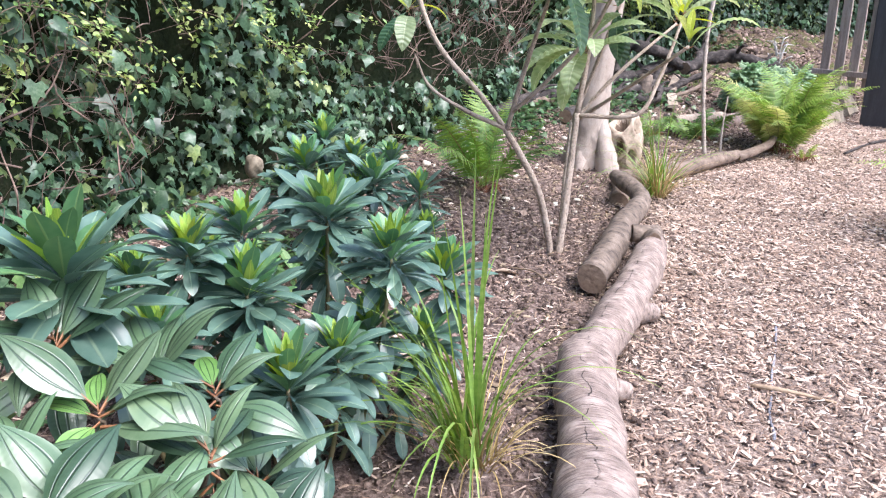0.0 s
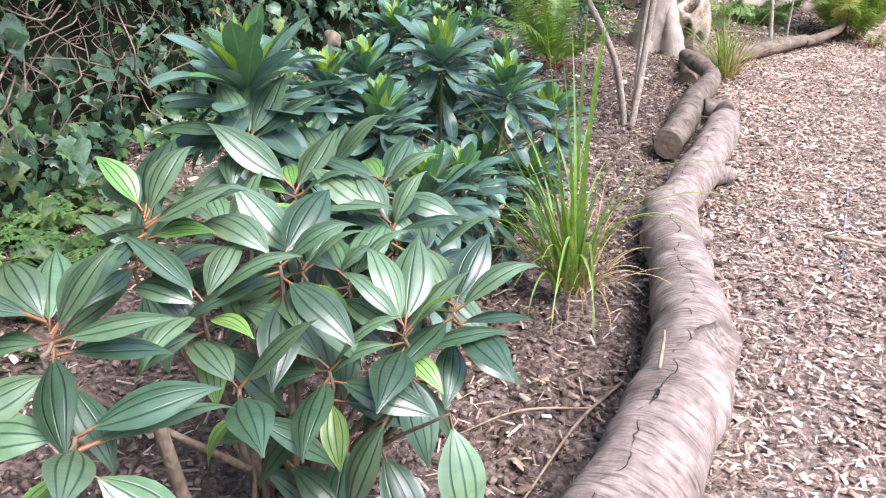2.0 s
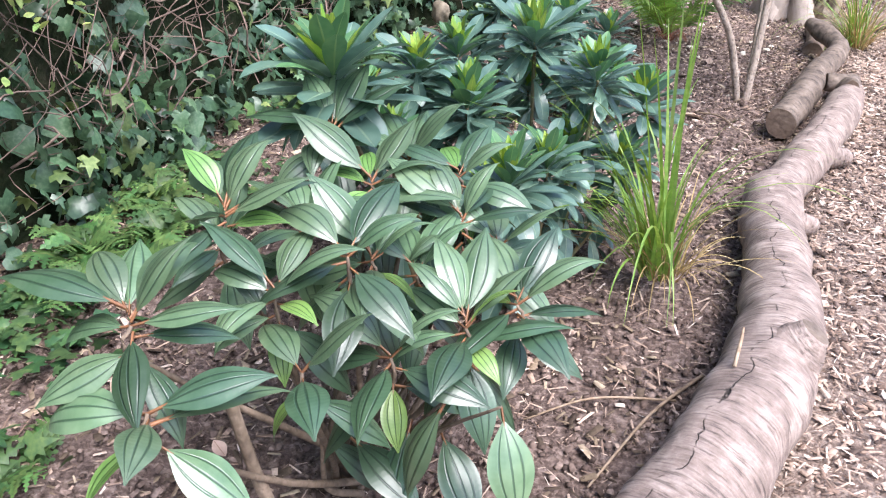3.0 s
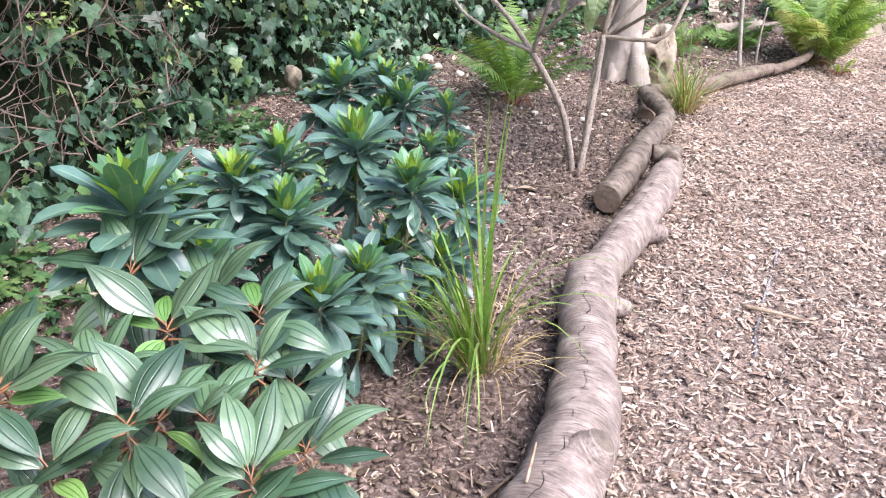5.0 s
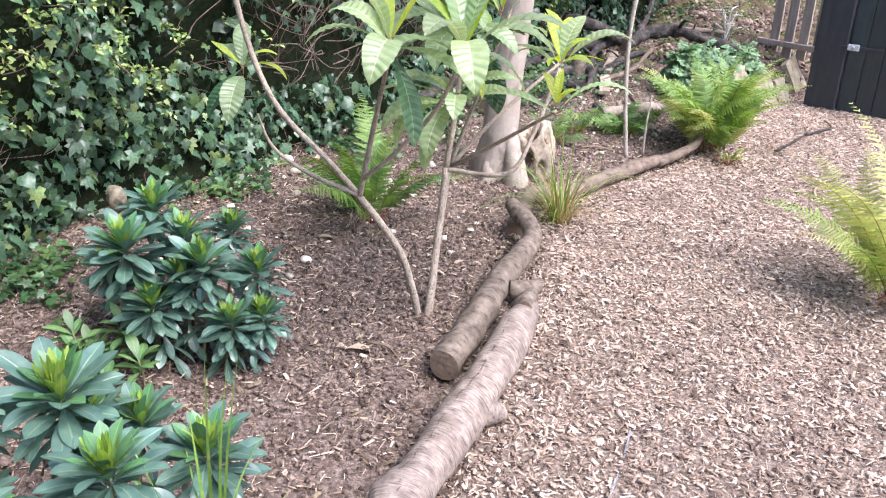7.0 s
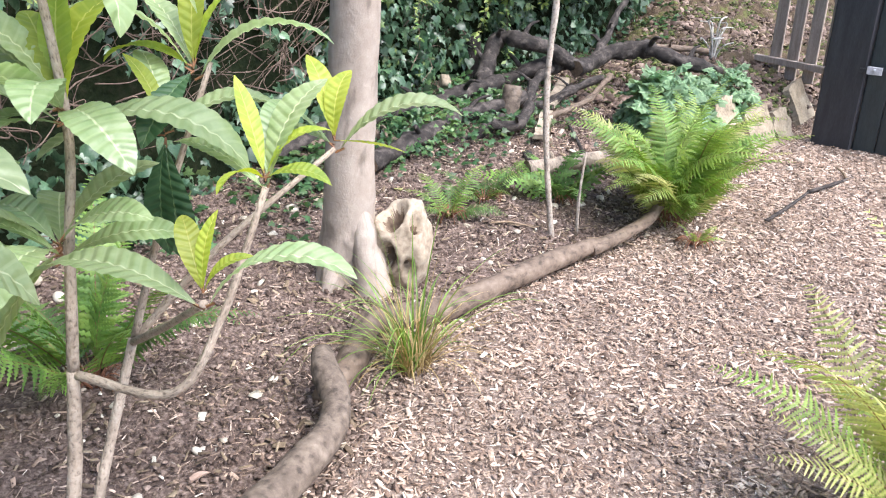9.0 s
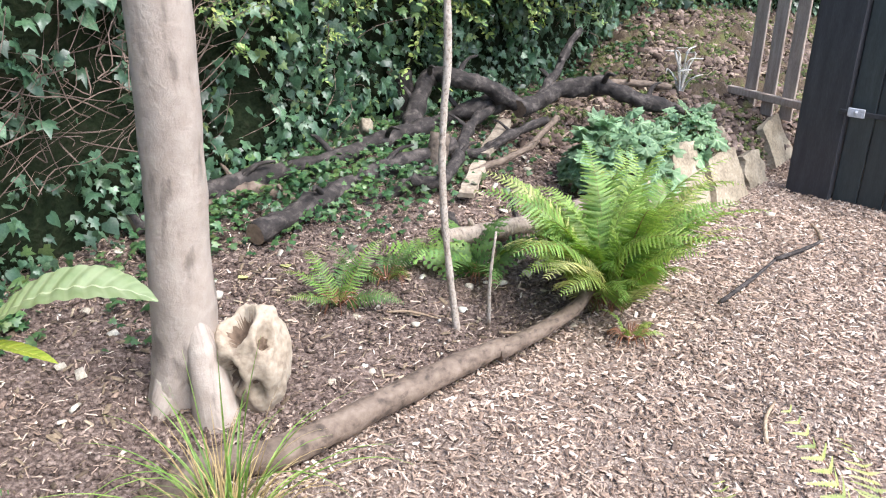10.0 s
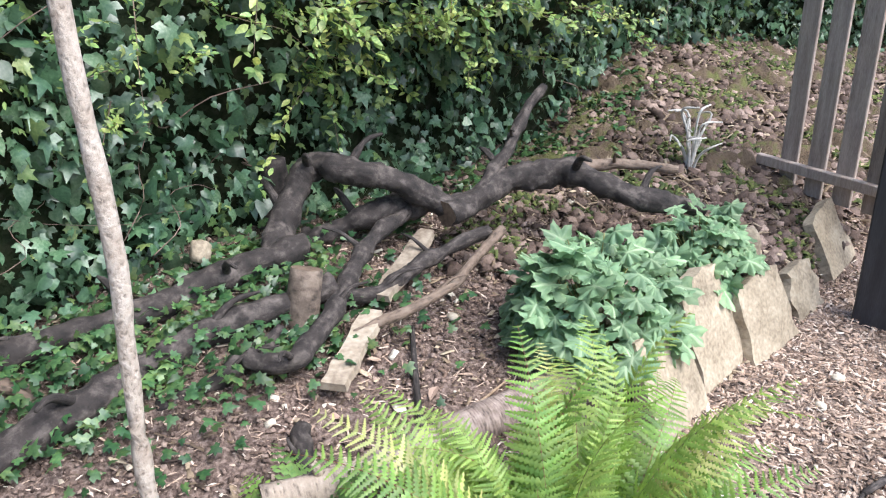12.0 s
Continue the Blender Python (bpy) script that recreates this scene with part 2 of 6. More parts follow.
def ground_material():
    m = bpy.data.materials.new("soil_and_bark_mulch")
    m.use_nodes = True
    n, l = m.node_tree.nodes, m.node_tree.links
    b = n["Principled BSDF"]
    tc = n.new("ShaderNodeTexCoord")

    def noise_ramp(scale, detail, stops):
        t = n.new("ShaderNodeTexNoise")
        t.inputs["Scale"].default_value, t.inputs["Detail"].default_value, t.inputs["Roughness"].default_value = scale, detail, 0.65
        l.new(tc.outputs["Object"], t.inputs["Vector"])
        r = n.new("ShaderNodeValToRGB")
        while len(r.color_ramp.elements) < len(stops):
            r.color_ramp.elements.new(0.5)
        for e, (p, c) in zip(r.color_ramp.elements, stops):
            e.position, e.color = p, (*c, 1)
        l.new(t.outputs["Fac"], r.inputs[0])
        return t, r

    t1, path = noise_ramp(70, 8, [(0.3, (0.10, 0.07, 0.055)), (0.5, (0.27, 0.20, 0.16)), (0.66, (0.46, 0.37, 0.305))])
    t2, soil = noise_ramp(55, 8, [(0.32, (0.05, 0.034, 0.028)), (0.5, (0.165, 0.118, 0.098)), (0.66, (0.34, 0.26, 0.22))])
    t3, moss = noise_ramp(7, 8, [(0.32, (0.04, 0.028, 0.02)), (0.5, (0.12, 0.088, 0.06)), (0.58, (0.1, 0.098, 0.04)), (0.7, (0.12, 0.135, 0.042))])

    def blend(a, c, key):
        at = n.new("ShaderNodeAttribute")
        at.attribute_name = key
        x = n.new("ShaderNodeMix")
        x.data_type = "RGBA"
        l.new(at.outputs["Fac"], x.inputs["Factor"])
        l.new(a, x.inputs[6])
        l.new(c, x.inputs[7])
        return x.outputs[2]

    col = blend(blend(path.outputs[0], soil.outputs[0], "bed"), moss.outputs[0], "bank")
    l.new(col, b.inputs["Base Color"])
    b.inputs["Roughness"].default_value = 0.95
    b.inputs["Specular IOR Level"].default_value = 0.2
    bp = n.new("ShaderNodeBump")
    bp.inputs["Strength"].default_value, bp.inputs["Distance"].default_value = 1.0, 0.02
    l.new(t2.outputs["Fac"], bp.inputs["Height"])
    l.new(bp.outputs[0], b.inputs["Normal"])
    return m


ground_mesh.materials.append(ground_material())
ground_mesh.polygons.foreach_set("use_smooth", [True] * len(ground_mesh.polygons))
tagged(new("ground", ground_mesh), "bare brown soil bed beside a pinkish bark-chip path", "ground", kind="structure")


def scatter(name, template, faces, places, frames, mat, parent=None, label="", category="", kind="stuff", smooth=False):
    """One mesh of many small alike pieces: a template set at each place by a 3 x 3 frame."""
    v = np.asarray(template, float)
    pts = np.einsum("nij,kj->nki", frames, v) + places[:, None, :]
    count, k = len(places), len(v)
    idx = [np.array(f) for f in faces]
    sizes = np.array([len(f) for f in idx])
    flat = np.concatenate(idx)
    loops = (flat[None, :] + (np.arange(count) * k)[:, None]).reshape(-1)
    starts = np.concatenate([[0], np.cumsum(np.tile(sizes, count))[:-1]])
    me = bpy.data.meshes.new(name)
    me.vertices.add(count * k)
    me.vertices.foreach_set("co", pts.reshape(-1).astype(np.float32))
    me.loops.add(len(loops))
    me.loops.foreach_set("vertex_index", loops.astype(np.int32))
    me.polygons.add(len(starts))
    me.polygons.foreach_set("loop_start", starts.astype(np.int32))
    me.update(calc_edges=True)
    me.validate()
    if smooth:
        me.polygons.foreach_set("use_smooth", [True] * len(me.polygons))
    me.materials.append(mat)
    ob = part(name, me, None, parent, label)
    if kind:
        ob["kind"] = kind
    if category:
        ob["category"] = category
    return ob


def unit(a):
    return a / np.maximum(1e-9, np.linalg.norm(a, axis=-1, keepdims=True))


def frames_of(normals, tips, sizes):
    """Frames with z along the normal and y towards the tip."""
    z = unit(normals)
    y = unit(tips - z * (tips * z).sum(-1, keepdims=True))
    x = np.cross(y, z)
    return np.stack([x, y, z], -1) * sizes[:, None, None]
# ---- logs, tree and branches ----
def bark_uv(name, colors, ring=40.0, rough=0.75, crack=True):
    """Bark with fine rings round the limb and a split along it; UV is metres along and share of the girth."""
    m = bpy.data.materials.new(name)
    m.use_nodes = True
    n, l = m.node_tree.nodes, m.node_tree.links
    b = n["Principled BSDF"]
    tc = n.new("ShaderNodeTexCoord")
    mp = n.new("ShaderNodeMapping")
    mp.inputs["Scale"].default_value = (ring * 4, 9, 1)
    l.new(tc.outputs["UV"], mp.inputs[0])
    n1 = n.new("ShaderNodeTexNoise")
    n1.inputs["Scale"].default_value, n1.inputs["Detail"].default_value = 1.0, 5
    l.new(mp.outputs[0], n1.inputs["Vector"])
    n2 = n.new("ShaderNodeTexNoise")
    n2.inputs["Scale"].default_value, n2.inputs["Detail"].default_value, n2.inputs["Roughness"].default_value = 14, 9, 0.68
    l.new(tc.outputs["Object"], n2.inputs["Vector"])
    add = n.new("ShaderNodeMath")
    add.operation = "MULTIPLY_ADD"
    add.inputs[1].default_value = 0.36
    l.new(n1.outputs["Fac"], add.inputs[0])
    half = n.new("ShaderNodeMath")
    half.operation = "MULTIPLY"
    half.inputs[1].default_value = 0.64
    l.new(n2.outputs["Fac"], half.inputs[0])
    l.new(half.outputs[0], add.inputs[2])
    ramp = n.new("ShaderNodeValToRGB")
    while len(ramp.color_ramp.elements) < len(colors):
        ramp.color_ramp.elements.new(0.5)
    for i, c in enumerate(colors):
        e = ramp.color_ramp.elements[i]
        e.position, e.color = 0.34 + 0.32 * i / (len(colors) - 1), (*c, 1)
    l.new(add.outputs[0], ramp.inputs[0])
    height, col = add.outputs[0], ramp.outputs[0]
    line = n.new("ShaderNodeMapRange")
    line.inputs["From Min"].default_value, line.inputs["From Max"].default_value = 0.34, 0.44
    line.inputs["To Min"].default_value = 0.6
    l.new(n1.outputs["Fac"], line.inputs["Value"])
    dim = n.new("ShaderNodeHueSaturation")
    l.new(line.outputs[0], dim.inputs["Value"])
    l.new(col, dim.inputs["Color"])
    col = dim.outputs[0]
    if crack:
        sx = n.new("ShaderNodeSeparateXYZ")
        l.new(tc.outputs["UV"], sx.inputs[0])
        n3 = n.new("ShaderNodeTexNoise")
        n3.inputs["Scale"].default_value, n3.inputs["Detail"].default_value = 9, 4
        l.new(tc.outputs["Object"], n3.inputs["Vector"])
        wob = n.new("ShaderNodeMath")
        wob.operation = "MULTIPLY_ADD"
        wob.inputs[1].default_value = 0.16
        l.new(n3.outputs["Fac"], wob.inputs[0])
        l.new(sx.outputs["Y"], wob.inputs[2])
        dist = n.new("ShaderNodeMath")
        dist.operation = "SUBTRACT"
        dist.inputs[1].default_value = 0.37
        l.new(wob.outputs[0], dist.inputs[0])
        ab = n.new("ShaderNodeMath")
        ab.operation = "ABSOLUTE"
        l.new(dist.outputs[0], ab.inputs[0])
        thin = n.new("ShaderNodeMapRange")
        thin.inputs["From Min"].default_value, thin.inputs["From Max"].default_value = 0.0005, 0.0032
        l.new(ab.outputs[0], thin.inputs["Value"])
        gap = n.new("ShaderNodeMapRange")
        gap.inputs["From Min"].default_value, gap.inputs["From Max"].default_value = 0.46, 0.54
        l.new(n2.outputs["Fac"], gap.inputs["Value"])
        mx = n.new("ShaderNodeMath")
        mx.operation = "MAXIMUM"
        l.new(thin.outputs[0], mx.inputs[0])
        l.new(gap.outputs[0], mx.inputs[1])
        mixc = n.new("ShaderNodeMix")
        mixc.data_type = "RGBA"
        l.new(mx.outputs[0], mixc.inputs["Factor"])
        mixc.inputs[6].default_value = (0.035, 0.025, 0.018, 1)
        l.new(col, mixc.inputs[7])
        col = mixc.outputs[2]
        hh = n.new("ShaderNodeMath")
        hh.operation = "MULTIPLY_ADD"
        hh.inputs[1].default_value = 0.5
        l.new(mx.outputs[0], hh.inputs[0])
        l.new(height, hh.inputs[2])
        height = hh.outputs[0]
    l.new(col, b.inputs["Base Color"])
    b.inputs["Roughness"].default_value = rough
    bp = n.new("ShaderNodeBump")
    bp.inputs["Strength"].default_value, bp.inputs["Distance"].default_value = 1.0, 0.012
    l.new(height, bp.inputs["Height"])
    l.new(bp.outputs[0], b.inputs["Normal"])
    return m


LOG_SKIN = bark_uv("ringed_log_bark", [(0.085, 0.06, 0.048), (0.235, 0.178, 0.148), (0.43, 0.35, 0.30)], 34)
LOG_GREY = bark_uv("grey_rough_bark", [(0.055, 0.04, 0.03), (0.14, 0.105, 0.08), (0.26, 0.205, 0.16)], 8, 0.85, False)
ROOT_SKIN = bark_uv("brown_limb_bark", [(0.07, 0.048, 0.034), (0.16, 0.115, 0.085), (0.25, 0.19, 0.145)], 6, 0.8, False)
LIMB_DARK = bark_uv("dark_limb_bark", [(0.010, 0.008, 0.007), (0.032, 0.025, 0.022), (0.13, 0.108, 0.095)], 5, 0.88, False)
TRUNK_SKIN = bark_uv("smooth_pale_bark", [(0.30, 0.24, 0.195), (0.37, 0.305, 0.255), (0.44, 0.375, 0.32)], 1.2, 0.7, False)
STEM_SKIN = bark_uv("greyish_stem_bark", [(0.19, 0.145, 0.11), (0.35, 0.28, 0.22), (0.48, 0.40, 0.325)], 20, 0.75, False)

log = thing("fallen_log", (0.45, 2.0, 0.0), "long pale brown fallen log with cracked bark", "log")
part("trunk_section", tube(bmesh.new(), [(-0.26, 0.4, 0.09, 0.092), (-0.02, 0.74, 0.1, 0.094), (0.135, 0.98, 0.125, 0.096), (0.262, 1.24, 0.135, 0.098), (0.342, 1.5, 0.12, 0.094), (0.395, 1.85, 0.1, 0.088), (0.44, 2.2, 0.085, 0.088), (0.475, 2.37, 0.082, 0.092),
      (0.535, 2.52, 0.07, 0.072), (0.65, 2.78, 0.07, 0.08), (0.74, 2.98, 0.075, 0.074), (0.83, 3.18, 0.085, 0.078), (0.92, 3.42, 0.095, 0.066), (0.97, 3.55, 0.1, 0.038)], 32, 14, 0.07, 7.0, 1.0, 1), [LOG_SKIN, HEART], log)
part("knot", tube(bmesh.new(), [(0.29, 1.32, 0.15, 0.072), (0.345, 1.335, 0.205, 0.055), (0.37, 1.335, 0.238, 0.036)], 16, 4, 0.12, 14, 3.0, 1), [LOG_SKIN, LOG_GREY], log, "sawn branch knot")
part("side_stub", tube(bmesh.new(), [(0.68, 2.83, 0.065, 0.05), (0.755, 2.84, 0.05, 0.042), (0.8, 2.86, 0.045, 0.034)], 12, 3, 0.1, 12, 2.0, 1), [LOG_SKIN, HEART], log, "short broken branch stub")
part("side_stub", tube(bmesh.new(), [(0.48, 2.25, 0.07, 0.04), (0.545, 2.25, 0.05, 0.034), (0.575, 2.26, 0.04, 0.026)], 10, 3, 0.1, 12, 4.0, 1), [LOG_SKIN, HEART], log)
part("side_stub", tube(bmesh.new(), [(0.2, 1.02, 0.1, 0.045), (0.125, 1.06, 0.1, 0.036), (0.1, 1.07, 0.1, 0.024)], 10, 3, 0.1, 12, 5.0, 1), [LOG_SKIN, HEART], log)
part("broken_tip", tube(bmesh.new(), [(0.93, 3.44, 0.125, 0.045), (0.965, 3.54, 0.13, 0.037), (0.985, 3.6, 0.135, 0.024)], 12, 4, 0.25, 16, 6.0, 1), [LOG_GREY, HEART], log, "dark splintered log tip")
part("splinter", tube(bmesh.new(), [(0.2, 1.2, 0.232, 0.004), (0.215, 1.25, 0.26, 0.0035), (0.222, 1.28, 0.27, 0.002)], 6, 3), TWIG, log, "pale wood splinter")

log2 = thing("crooked_log", (0.8, 3.7, 0.0), "grey-brown crooked log with a sawn end", "log")
part("trunk_section", tube(bmesh.new(), [(0.60, 3.07, 0.1, 0.06), (0.68, 3.27, 0.095, 0.062), (0.765, 3.5, 0.09, 0.062), (0.87, 3.8, 0.09, 0.06), (0.96, 4.0, 0.1, 0.056), (1.045, 4.17, 0.11, 0.05), (1.06, 4.32, 0.13, 0.048), (1.01, 4.46, 0.16, 0.046), (0.985, 4.56, 0.17, 0.036)], 22, 7, 0.08, 8.0, 9.0, 1), [LOG_GREY, HEART], log2)
part("side_stub", tube(bmesh.new(), [(0.9, 3.72, 0.085, 0.04), (0.97, 3.72, 0.08, 0.042), (1.03, 3.76, 0.08, 0.036)], 12, 4, 0.08, 10, 2.0, 1), [LOG_GREY, HEART], log2)

root = thing("edging_branch", (1.7, 5.4, 0.0), "brown curved branch edging the soil bed", "branch")
part("limb", tube(bmesh.new(), [(1.0, 4.5, 0.03, 0.055), (1.07, 4.75, 0.05, 0.055), (1.12, 4.98, 0.055, 0.054), (1.38, 5.1, 0.045, 0.053), (1.7, 5.4, 0.045, 0.05), (2.02, 5.69, 0.045, 0.045), (2.14, 5.78, 0.035, 0.034)], 16, 9, 0.09, 8.0, 4.0, 1), [ROOT_SKIN, HEART], root)
part("limb", tube(bmesh.new(), [(2.08, 5.72, 0.03, 0.034), (2.27, 5.88, 0.05, 0.034), (2.42, 6.02, 0.07, 0.03), (2.51, 6.17, 0.1, 0.025)], 14, 6, 0.07, 9.0, 7.0, 1), [ROOT_SKIN, HEART], root)

tree = thing("tree", (0.98, 5.42, 0.0), "smooth pale-barked tree trunk with a flared foot", "tree")


def flare(run, an):
    k = max(0.0, 1 - run / 0.42)
    return 1 + k * k * (0.45 + 0.32 * math.sin(an * 4 + 0.6) + 0.15 * math.sin(an * 7))


part("trunk", tube(bmesh.new(), [(0.95, 5.44, -0.06, 0.115), (0.96, 5.43, 0.12, 0.118), (0.98, 5.42, 0.3, 0.112), (1.0, 5.41, 0.6, 0.102), (1.02, 5.4, 0.85, 0.098), (1.06, 5.35, 1.3, 0.095), (1.09, 5.3, 1.9, 0.09), (1.12, 5.25, 2.6, 0.08)], 32, 9, 0.03, 5.0, 2.0, 0, flare), TRUNK_SKIN, tree)
part("root", tube(bmesh.new(), [(1.01, 5.385, 0.5, 0.015), (1.035, 5.365, 0.36, 0.042), (1.055, 5.345, 0.22, 0.06), (1.075, 5.315, 0.08, 0.074), (1.1, 5.28, -0.08, 0.07)], 14, 5, 0.1, 9, 3), TRUNK_SKIN, tree)
part("root", tube(bmesh.new(), [(0.93, 5.37, 0.16, 0.055), (0.9, 5.3, 0.05, 0.04), (0.86, 5.24, -0.08, 0.012)], 12, 4, 0.1, 9, 5), TRUNK_SKIN, tree)


BOSS_WOOD = material("pale_boss_wood", [(0.20, 0.145, 0.10), (0.38, 0.305, 0.225), (0.52, 0.44, 0.345)], 7, 50, 0.8, 0.7, 0.008)


def burl():
    """A cut root boss: pale wood with two rotten hollows."""
    bm = bmesh.new()
    made = bmesh.ops.create_icosphere(bm, subdivisions=5, radius=1.0)["verts"]
    hollows = [(Vector((-0.3, -0.35, 0.88)).normalized(), 0.62, 0.95), (Vector((0.5, -0.62, 0.6)).normalized(), 0.3, 0.5), (Vector((-0.45, -0.88, -0.1)).normalized(), 0.38, 0.8), (Vector((0.25, -0.95, -0.35)).normalized(), 0.22, 0.4)]
    for v in made:
        d = v.co.normalized()
        r = 1 + 0.16 * noise.noise(d * 1.7) + 0.06 * noise.noise(d * 5)
        for h, w, depth in hollows:
            a = d.angle(h) + 0.12 * noise.noise(d * 3)
            if a < w:
                t = min(1.0, (1 - a / w) * 2.6)
                r *= 1 - 0.72 * depth * t * t * (3 - 2 * t)
        v.co = Vector((d.x * r * 0.135, d.y * r * 0.125, d.z * r * 0.215)) + Vector((1.21, 5.42, 0.19))
    for f in bm.faces:
        d = f.calc_center_median() - Vector((1.21, 5.42, 0.19))
        d = Vector((d.x / 0.135, d.y / 0.125, d.z / 0.215))
        f.material_index = 1 if d.length < 0.72 else 0
    return bm


part("cut_root_boss", burl(), [BOSS_WOOD, HEART], tree, "pale sawn root boss with rotten hollows")

PALE_STEM = bark_uv("pale_sapling_bark", [(0.25, 0.195, 0.15), (0.41, 0.345, 0.285), (0.54, 0.475, 0.41)], 20, 0.75, False)
sapling = thing("sapling", (1.92, 5.95, 0.0), "thin pale leafless sapling stem standing in soil", "sapling")
part("stem", tube(bmesh.new(), [(1.925, 5.95, -0.02, 0.017), (1.9, 5.95, 0.2, 0.014), (1.875, 5.95, 0.43, 0.0145), (1.86, 5.95, 0.7, 0.014), (1.865, 5.955, 0.9, 0.0145), (1.88, 5.95, 1.15, 0.014), (1.875, 5.94, 1.5, 0.0145), (1.87, 5.95, 2.4, 0.012)], 12, 8, 0.12, 14, 1.0), PALE_STEM, sapling)
part("side_shoot", tube(bmesh.new(), [(2.06, 6.02, -0.02, 0.009), (2.06, 6.02, 0.2, 0.008), (2.08, 6.03, 0.42, 0.005)], 8, 4), PALE_STEM, sapling)

BRANCHES = [
    ([(0.6, 6.78, 0.2, 0.05), (0.78, 6.98, 0.24, 0.06), (1.0, 6.99, 0.22, 0.055), (1.16, 6.97, 0.16, 0.045)], ROOT_SKIN),
    ([(0.97, 6.5, 0.2, 0.063), (1.24, 6.92, 0.23, 0.067), (1.5, 7.28, 0.27, 0.063), (1.9, 7.55, 0.33, 0.055)], LIMB_DARK),
    ([(0.35, 6.55, 0.22, 0.067), (0.75, 7.0, 0.27, 0.067), (1.24, 7.37, 0.31, 0.067), (1.5, 7.6, 0.35, 0.063), (1.76, 7.82, 0.38, 0.055)], LIMB_DARK),
    ([(1.64, 7.72, 0.28, 0.076), (1.67, 7.92, 0.48, 0.073), (1.75, 8.08, 0.61, 0.068), (1.92, 8.02, 0.63, 0.063), (2.15, 8.06, 0.54, 0.061), (2.4, 8.1, 0.4, 0.061)], LIMB_DARK),
    ([(1.68, 7.15, 0.25, 0.044), (1.84, 7.15, 0.25, 0.045), (1.92, 7.42, 0.29, 0.044), (2.0, 7.8, 0.36, 0.041), (2.16, 8.12, 0.42, 0.037)], LIMB_DARK),
    ([(1.9, 7.5, 0.27, 0.037), (2.08, 7.6, 0.28, 0.037), (2.27, 7.82, 0.32, 0.037), (2.5, 7.97, 0.37, 0.032)], LIMB_DARK),
    ([(2.33, 8.02, 0.42, 0.067), (2.6, 8.28, 0.49, 0.076), (2.88, 8.28, 0.52, 0.073), (3.15, 8.15, 0.45, 0.061), (3.45, 8.25, 0.36, 0.043)], LIMB_DARK),
    ([(2.45, 8.15, 0.46, 0.037), (2.62, 8.45, 0.64, 0.034), (2.78, 8.75, 0.82, 0.027)], LIMB_DARK),
    ([(1.42, 7.0, 0.16, 0.034), (1.6, 7.12, 0.2, 0.037), (1.75, 7.35, 0.26, 0.037)], LIMB_DARK),
    ([(1.72, 8.0, 0.32, 0.061), (1.95, 8.05, 0.4, 0.067), (2.3, 8.2, 0.45, 0.067)], LIMB_DARK),
    ([(2.8, 8.35, 0.5, 0.037), (3.1, 8.5, 0.5, 0.032), (3.4, 8.45, 0.48, 0.024)], ROOT_SKIN),
    ([(2.0, 7.35, 0.22, 0.024), (2.3, 7.55, 0.3, 0.024), (2.55, 7.9, 0.4, 0.022)], ROOT_SKIN),
    ([(1.88, 6.95, 0.12, 0.037), (1.92, 6.8, 0.09, 0.034), (2.0, 6.65, 0.04, 0.024)], LIMB_DARK),
]


def gnarl(rows, seed):
    """The same limb with small kinks and swellings along it."""
    out = []
    for k, (x, y, z, r) in enumerate(spline(rows, 4)):
        q = Vector((k * 0.61, seed * 3.7, 0.5))
        out.append((x + 0.022 * noise.noise(q), y + 0.022 * noise.noise(q + Vector((0, 0, 7))), z + 0.014 * noise.noise(q + Vector((0, 0, 13))), r * (0.82 + 0.3 * noise.noise(q * 1.7))))
    return out


for i, (rows, mat) in enumerate(BRANCHES):
    br = thing("fallen_branch", rows[0][:3], "dark weathered fallen branch piled at the hedge foot", "branch", "branches piled by the hedge")
    part("limb", tube(bmesh.new(), gnarl(rows, i), 18, 5, 0.14, 15, i * 3.3, 1), [mat, HEART], br)
    for k in range(1, len(rows) - 1):
        x, y, z, r = rows[k]
        a = i * 2.1 + k * 2.4
        dx, dy = math.cos(a), math.sin(a)
        s = 0.08 + 0.09 * (0.5 + noise.noise(Vector((i * 1.3, k * 2.7, 0.4))))
        part("side_twig", tube(bmesh.new(), [(x + 0.3 * r * dx, y + 0.3 * r * dy, z + 0.3 * r, 0.3 * r), (x + (r + 0.4 * s) * dx, y + (r + 0.4 * s) * dy, z + r + 0.25 * s, 0.2 * r), (x + (r + s) * dx + 0.02, y + (r + s) * dy, z + r + 0.35 * s, 0.09 * r)], 8, 4, 0.12, 20, i + k), mat, br)
stump = thing("log_stub", (1.8, 7.45, 0.2), "short upright sawn log stub", "log")
part("limb", tube(bmesh.new(), [(1.8, 7.43, 0.12, 0.06), (1.81, 7.46, 0.28, 0.062), (1.83, 7.5, 0.42, 0.06)], 14, 4, 0.07, 8, 3, 1), [LOG_GREY, HEART], stump)
post = thing("old_post", (1.57, 8.15, 0.3), "rotting brown wooden post in the hedge", "post")
part("post_body", tube(bmesh.new(), [(1.57, 8.15, 0.2, 0.075), (1.57, 8.16, 0.42, 0.065), (1.58, 8.17, 0.64, 0.05)], 10, 6, 0.2, 12, 3), LIMB_DARK, post)
short = thing("short_log", (2.05, 6.75, 0.1), "short sawn log lying on the soil", "log")
part("limb", tube(bmesh.new(), [(1.85, 6.57, 0.15, 0.05), (2.06, 6.66, 0.15, 0.048), (2.3, 6.78, 0.15, 0.046)], 16, 5, 0.06, 9, 2, 1), [STEM_SKIN, HEART], short)
